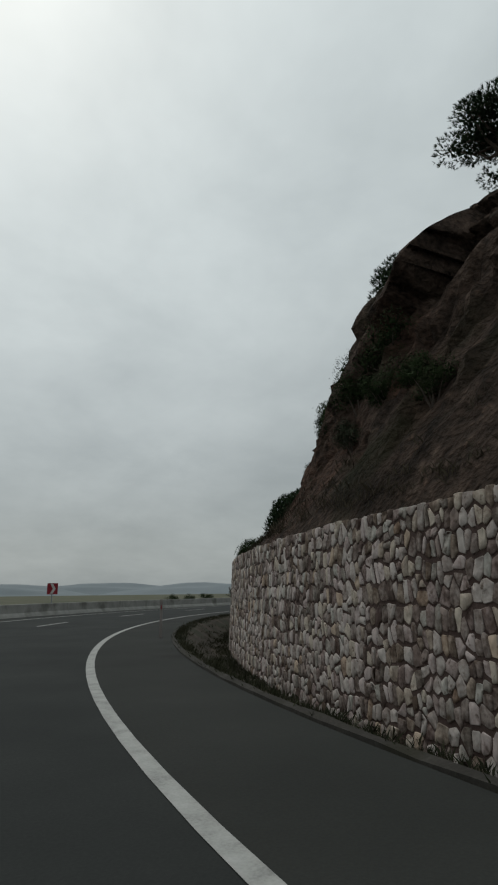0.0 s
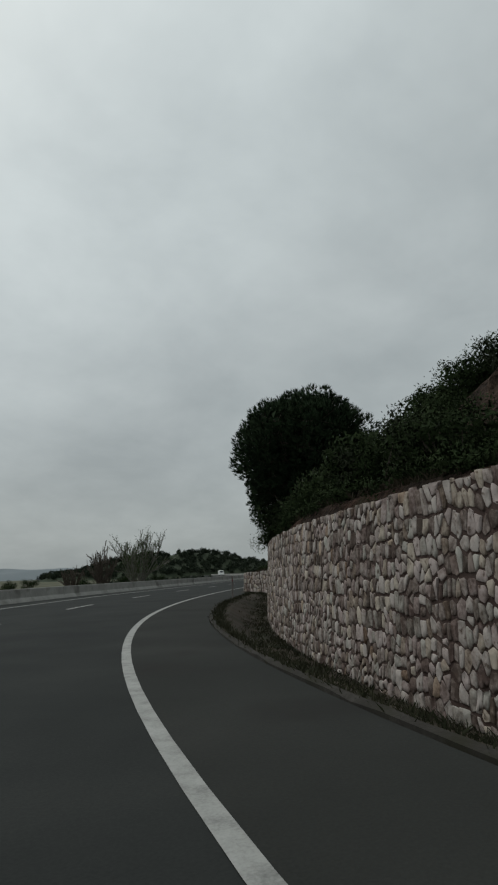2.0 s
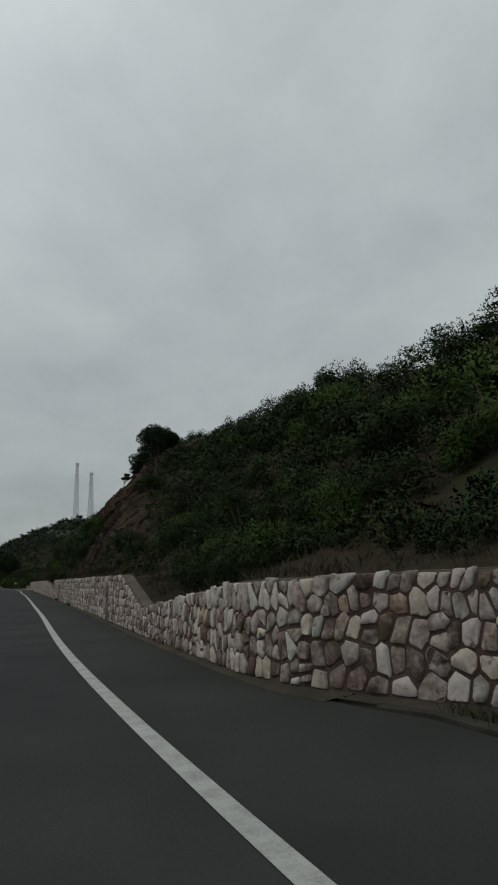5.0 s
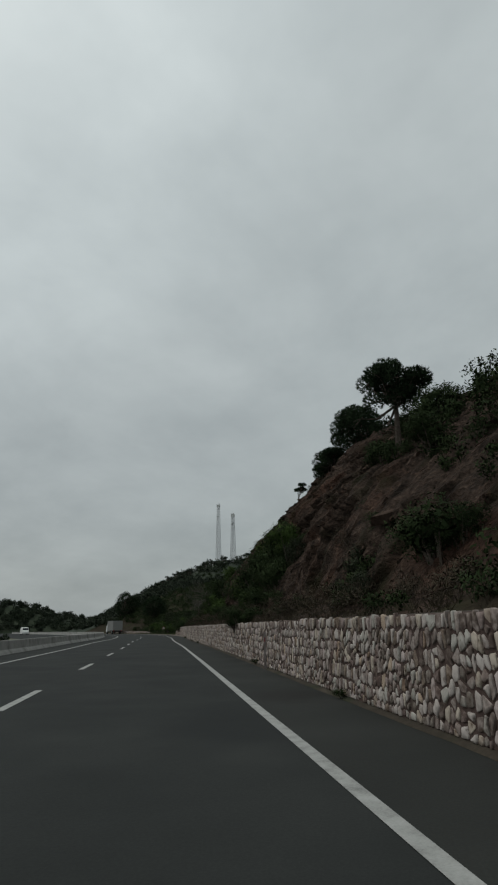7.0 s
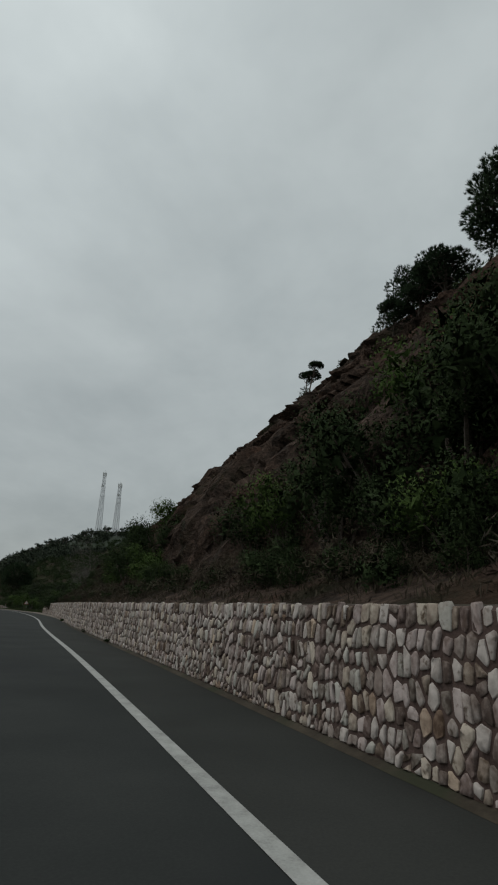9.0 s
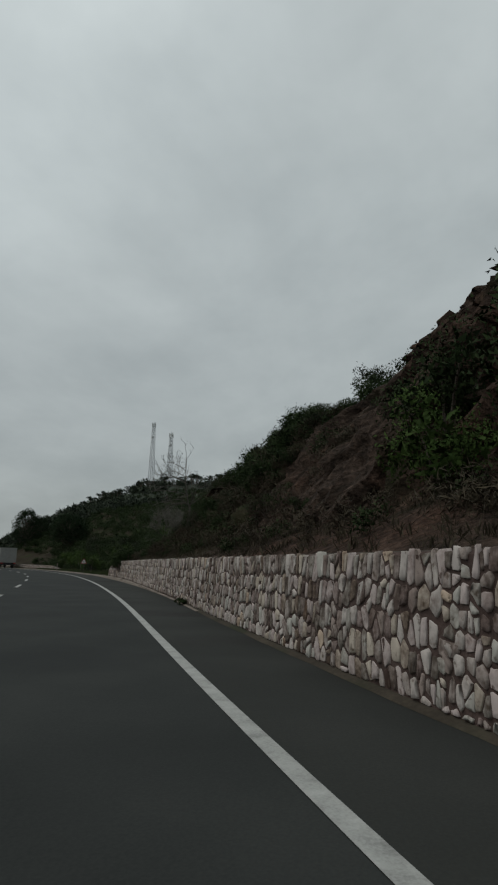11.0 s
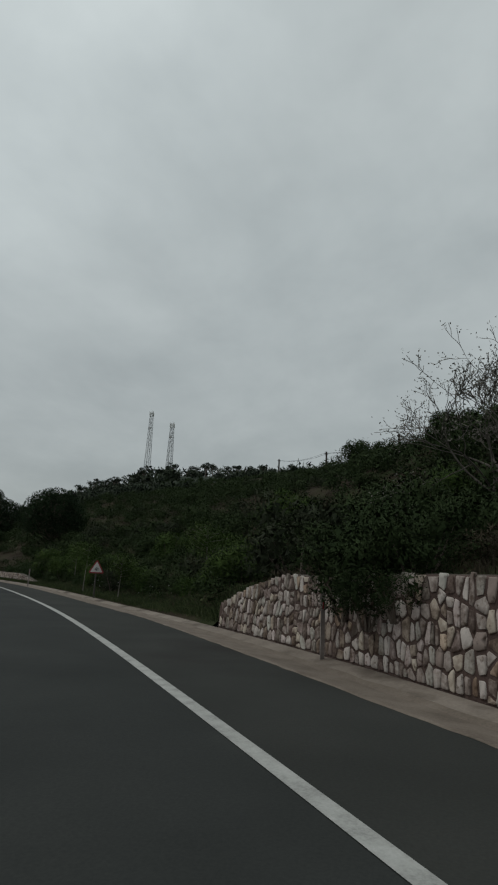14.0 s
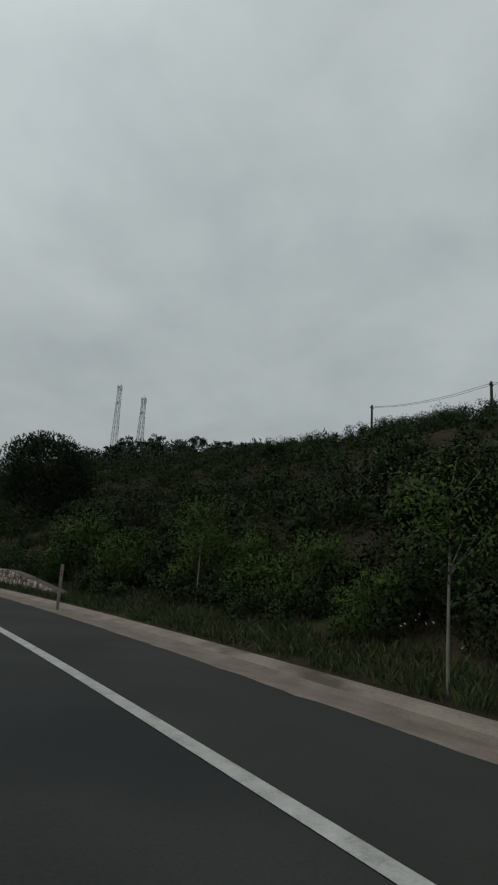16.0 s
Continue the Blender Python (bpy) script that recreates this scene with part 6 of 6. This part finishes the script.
# ---------------------------------------------------------------- distance
def mound(name, cx, cy, rx, ry, h, mat, label, turn=0.0, z0=-0.75, seed=0.0, n=40):
    g = Geo()
    rows = []
    for i in range(n + 1):
        for j in range(n + 1):
            u, v = 2 * i / n - 1, 2 * j / n - 1
            d = math.sqrt(u * u + v * v)
            z = h * max(0.0, 1 - d ** 2.2) * (1 + 0.45 * nz(u * 2.2 + seed, v * 2.2)) + (0.06 * h * nz(u * 9, v * 9, seed) if d < 0.95 else 0)
            x, y = u * rx, v * ry
            rows.append(Vector((cx + x * math.cos(turn) - y * math.sin(turn), cy + x * math.sin(turn) + y * math.cos(turn), z0 + z)))
    g.add(rows, [(i * (n + 1) + j, (i + 1) * (n + 1) + j, (i + 1) * (n + 1) + j + 1, i * (n + 1) + j + 1) for i in range(n) for j in range(n)])
    return part(name, g, mat, label=label, kind="structure", smooth=True), rows


# wooded hill across the road in the distance
hill, pts = mound("wooded_hill", 275, 345, 95, 50, 13.0, M_WOODS, "dark wooded hill beyond the road", -0.75, seed=3.0)
rng = random.Random(131)
g = Geo()
for p in pts:
    if p.z > 0.4 and rng.random() < 0.55:
        r = rng.uniform(1.6, 3.0)
        q = p + Vector((rng.gauss(0, 1.5), rng.gauss(0, 1.5), 0.5 * r))
        for c, w in lobes(rng, 4, r, 0.7):
            for _ in range(34):
                v = Vector((rng.gauss(0, 1), rng.gauss(0, 1), rng.gauss(0.2, 1))).normalized() * w
                leaf(g, q + c + v, 1.25, rng, 0.3, True)
tagged(part("hill_woods", g, M_WOODS), "dark evergreen woods on the hill across the road", "woods", kind="stuff")
# horizon hills, paled by their haze-tinted colour
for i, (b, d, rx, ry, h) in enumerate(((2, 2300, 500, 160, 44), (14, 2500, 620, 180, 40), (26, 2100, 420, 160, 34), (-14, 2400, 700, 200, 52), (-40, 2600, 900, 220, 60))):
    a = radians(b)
    mound("far_land", d * math.sin(a), d * math.cos(a), rx, ry, h, M_HAZE, "hills on the horizon with haze painted into their pale colour", -a, -1.0, 10.0 + i, 30)
# low dark trees along the far side of the other carriageway
scrub_stuff("verge_trees", 60, (95, 210), (-34, -24), (0.6, 1.4), 160, 0.4, M_WOODS, "low dark bushes beyond the far carriageway", 133, lambda s, lat: -0.7)

for i, (sh, lt, sz) in enumerate(((182.8, 5.0, 0.5), (183.6, 5.5, 0.6), (186.6, 5.1, 0.5), (190.6, 5.0, 0.6), (176.6, 5.2, 0.6), (178.6, 5.0, 0.45), (196.5, 5.6, 1.1), (199.4, 5.4, 1.0), (203.0, 5.6, 1.2), (193.2, 5.9, 0.9))):
    put_shrub(K_FRESH, hill_spot(sh, lt, 0.1), sz, random.Random(300 + i), 1.2)


# ---------------------------------------------------------------- the walls, stone by stone
build_wall("wall_1", -38, 58.0, "rubble stone retaining wall with brown mortar", (6.0, 11.0), 5, 1.15)
build_wall("wall_2", 58.0, 126.0, "low rubble stone wall with dark mortar joints", (60.0, 68.0), 6)
build_wall("wall_3", 126.0, 173.65, "low rubble stone wall ending at the verge", (146.0, 155.0), 7, 1.12)
build_wall("wall_4", 199.4, 235.0, "low rubble stone wall beyond the verge", (200, 208), 8)
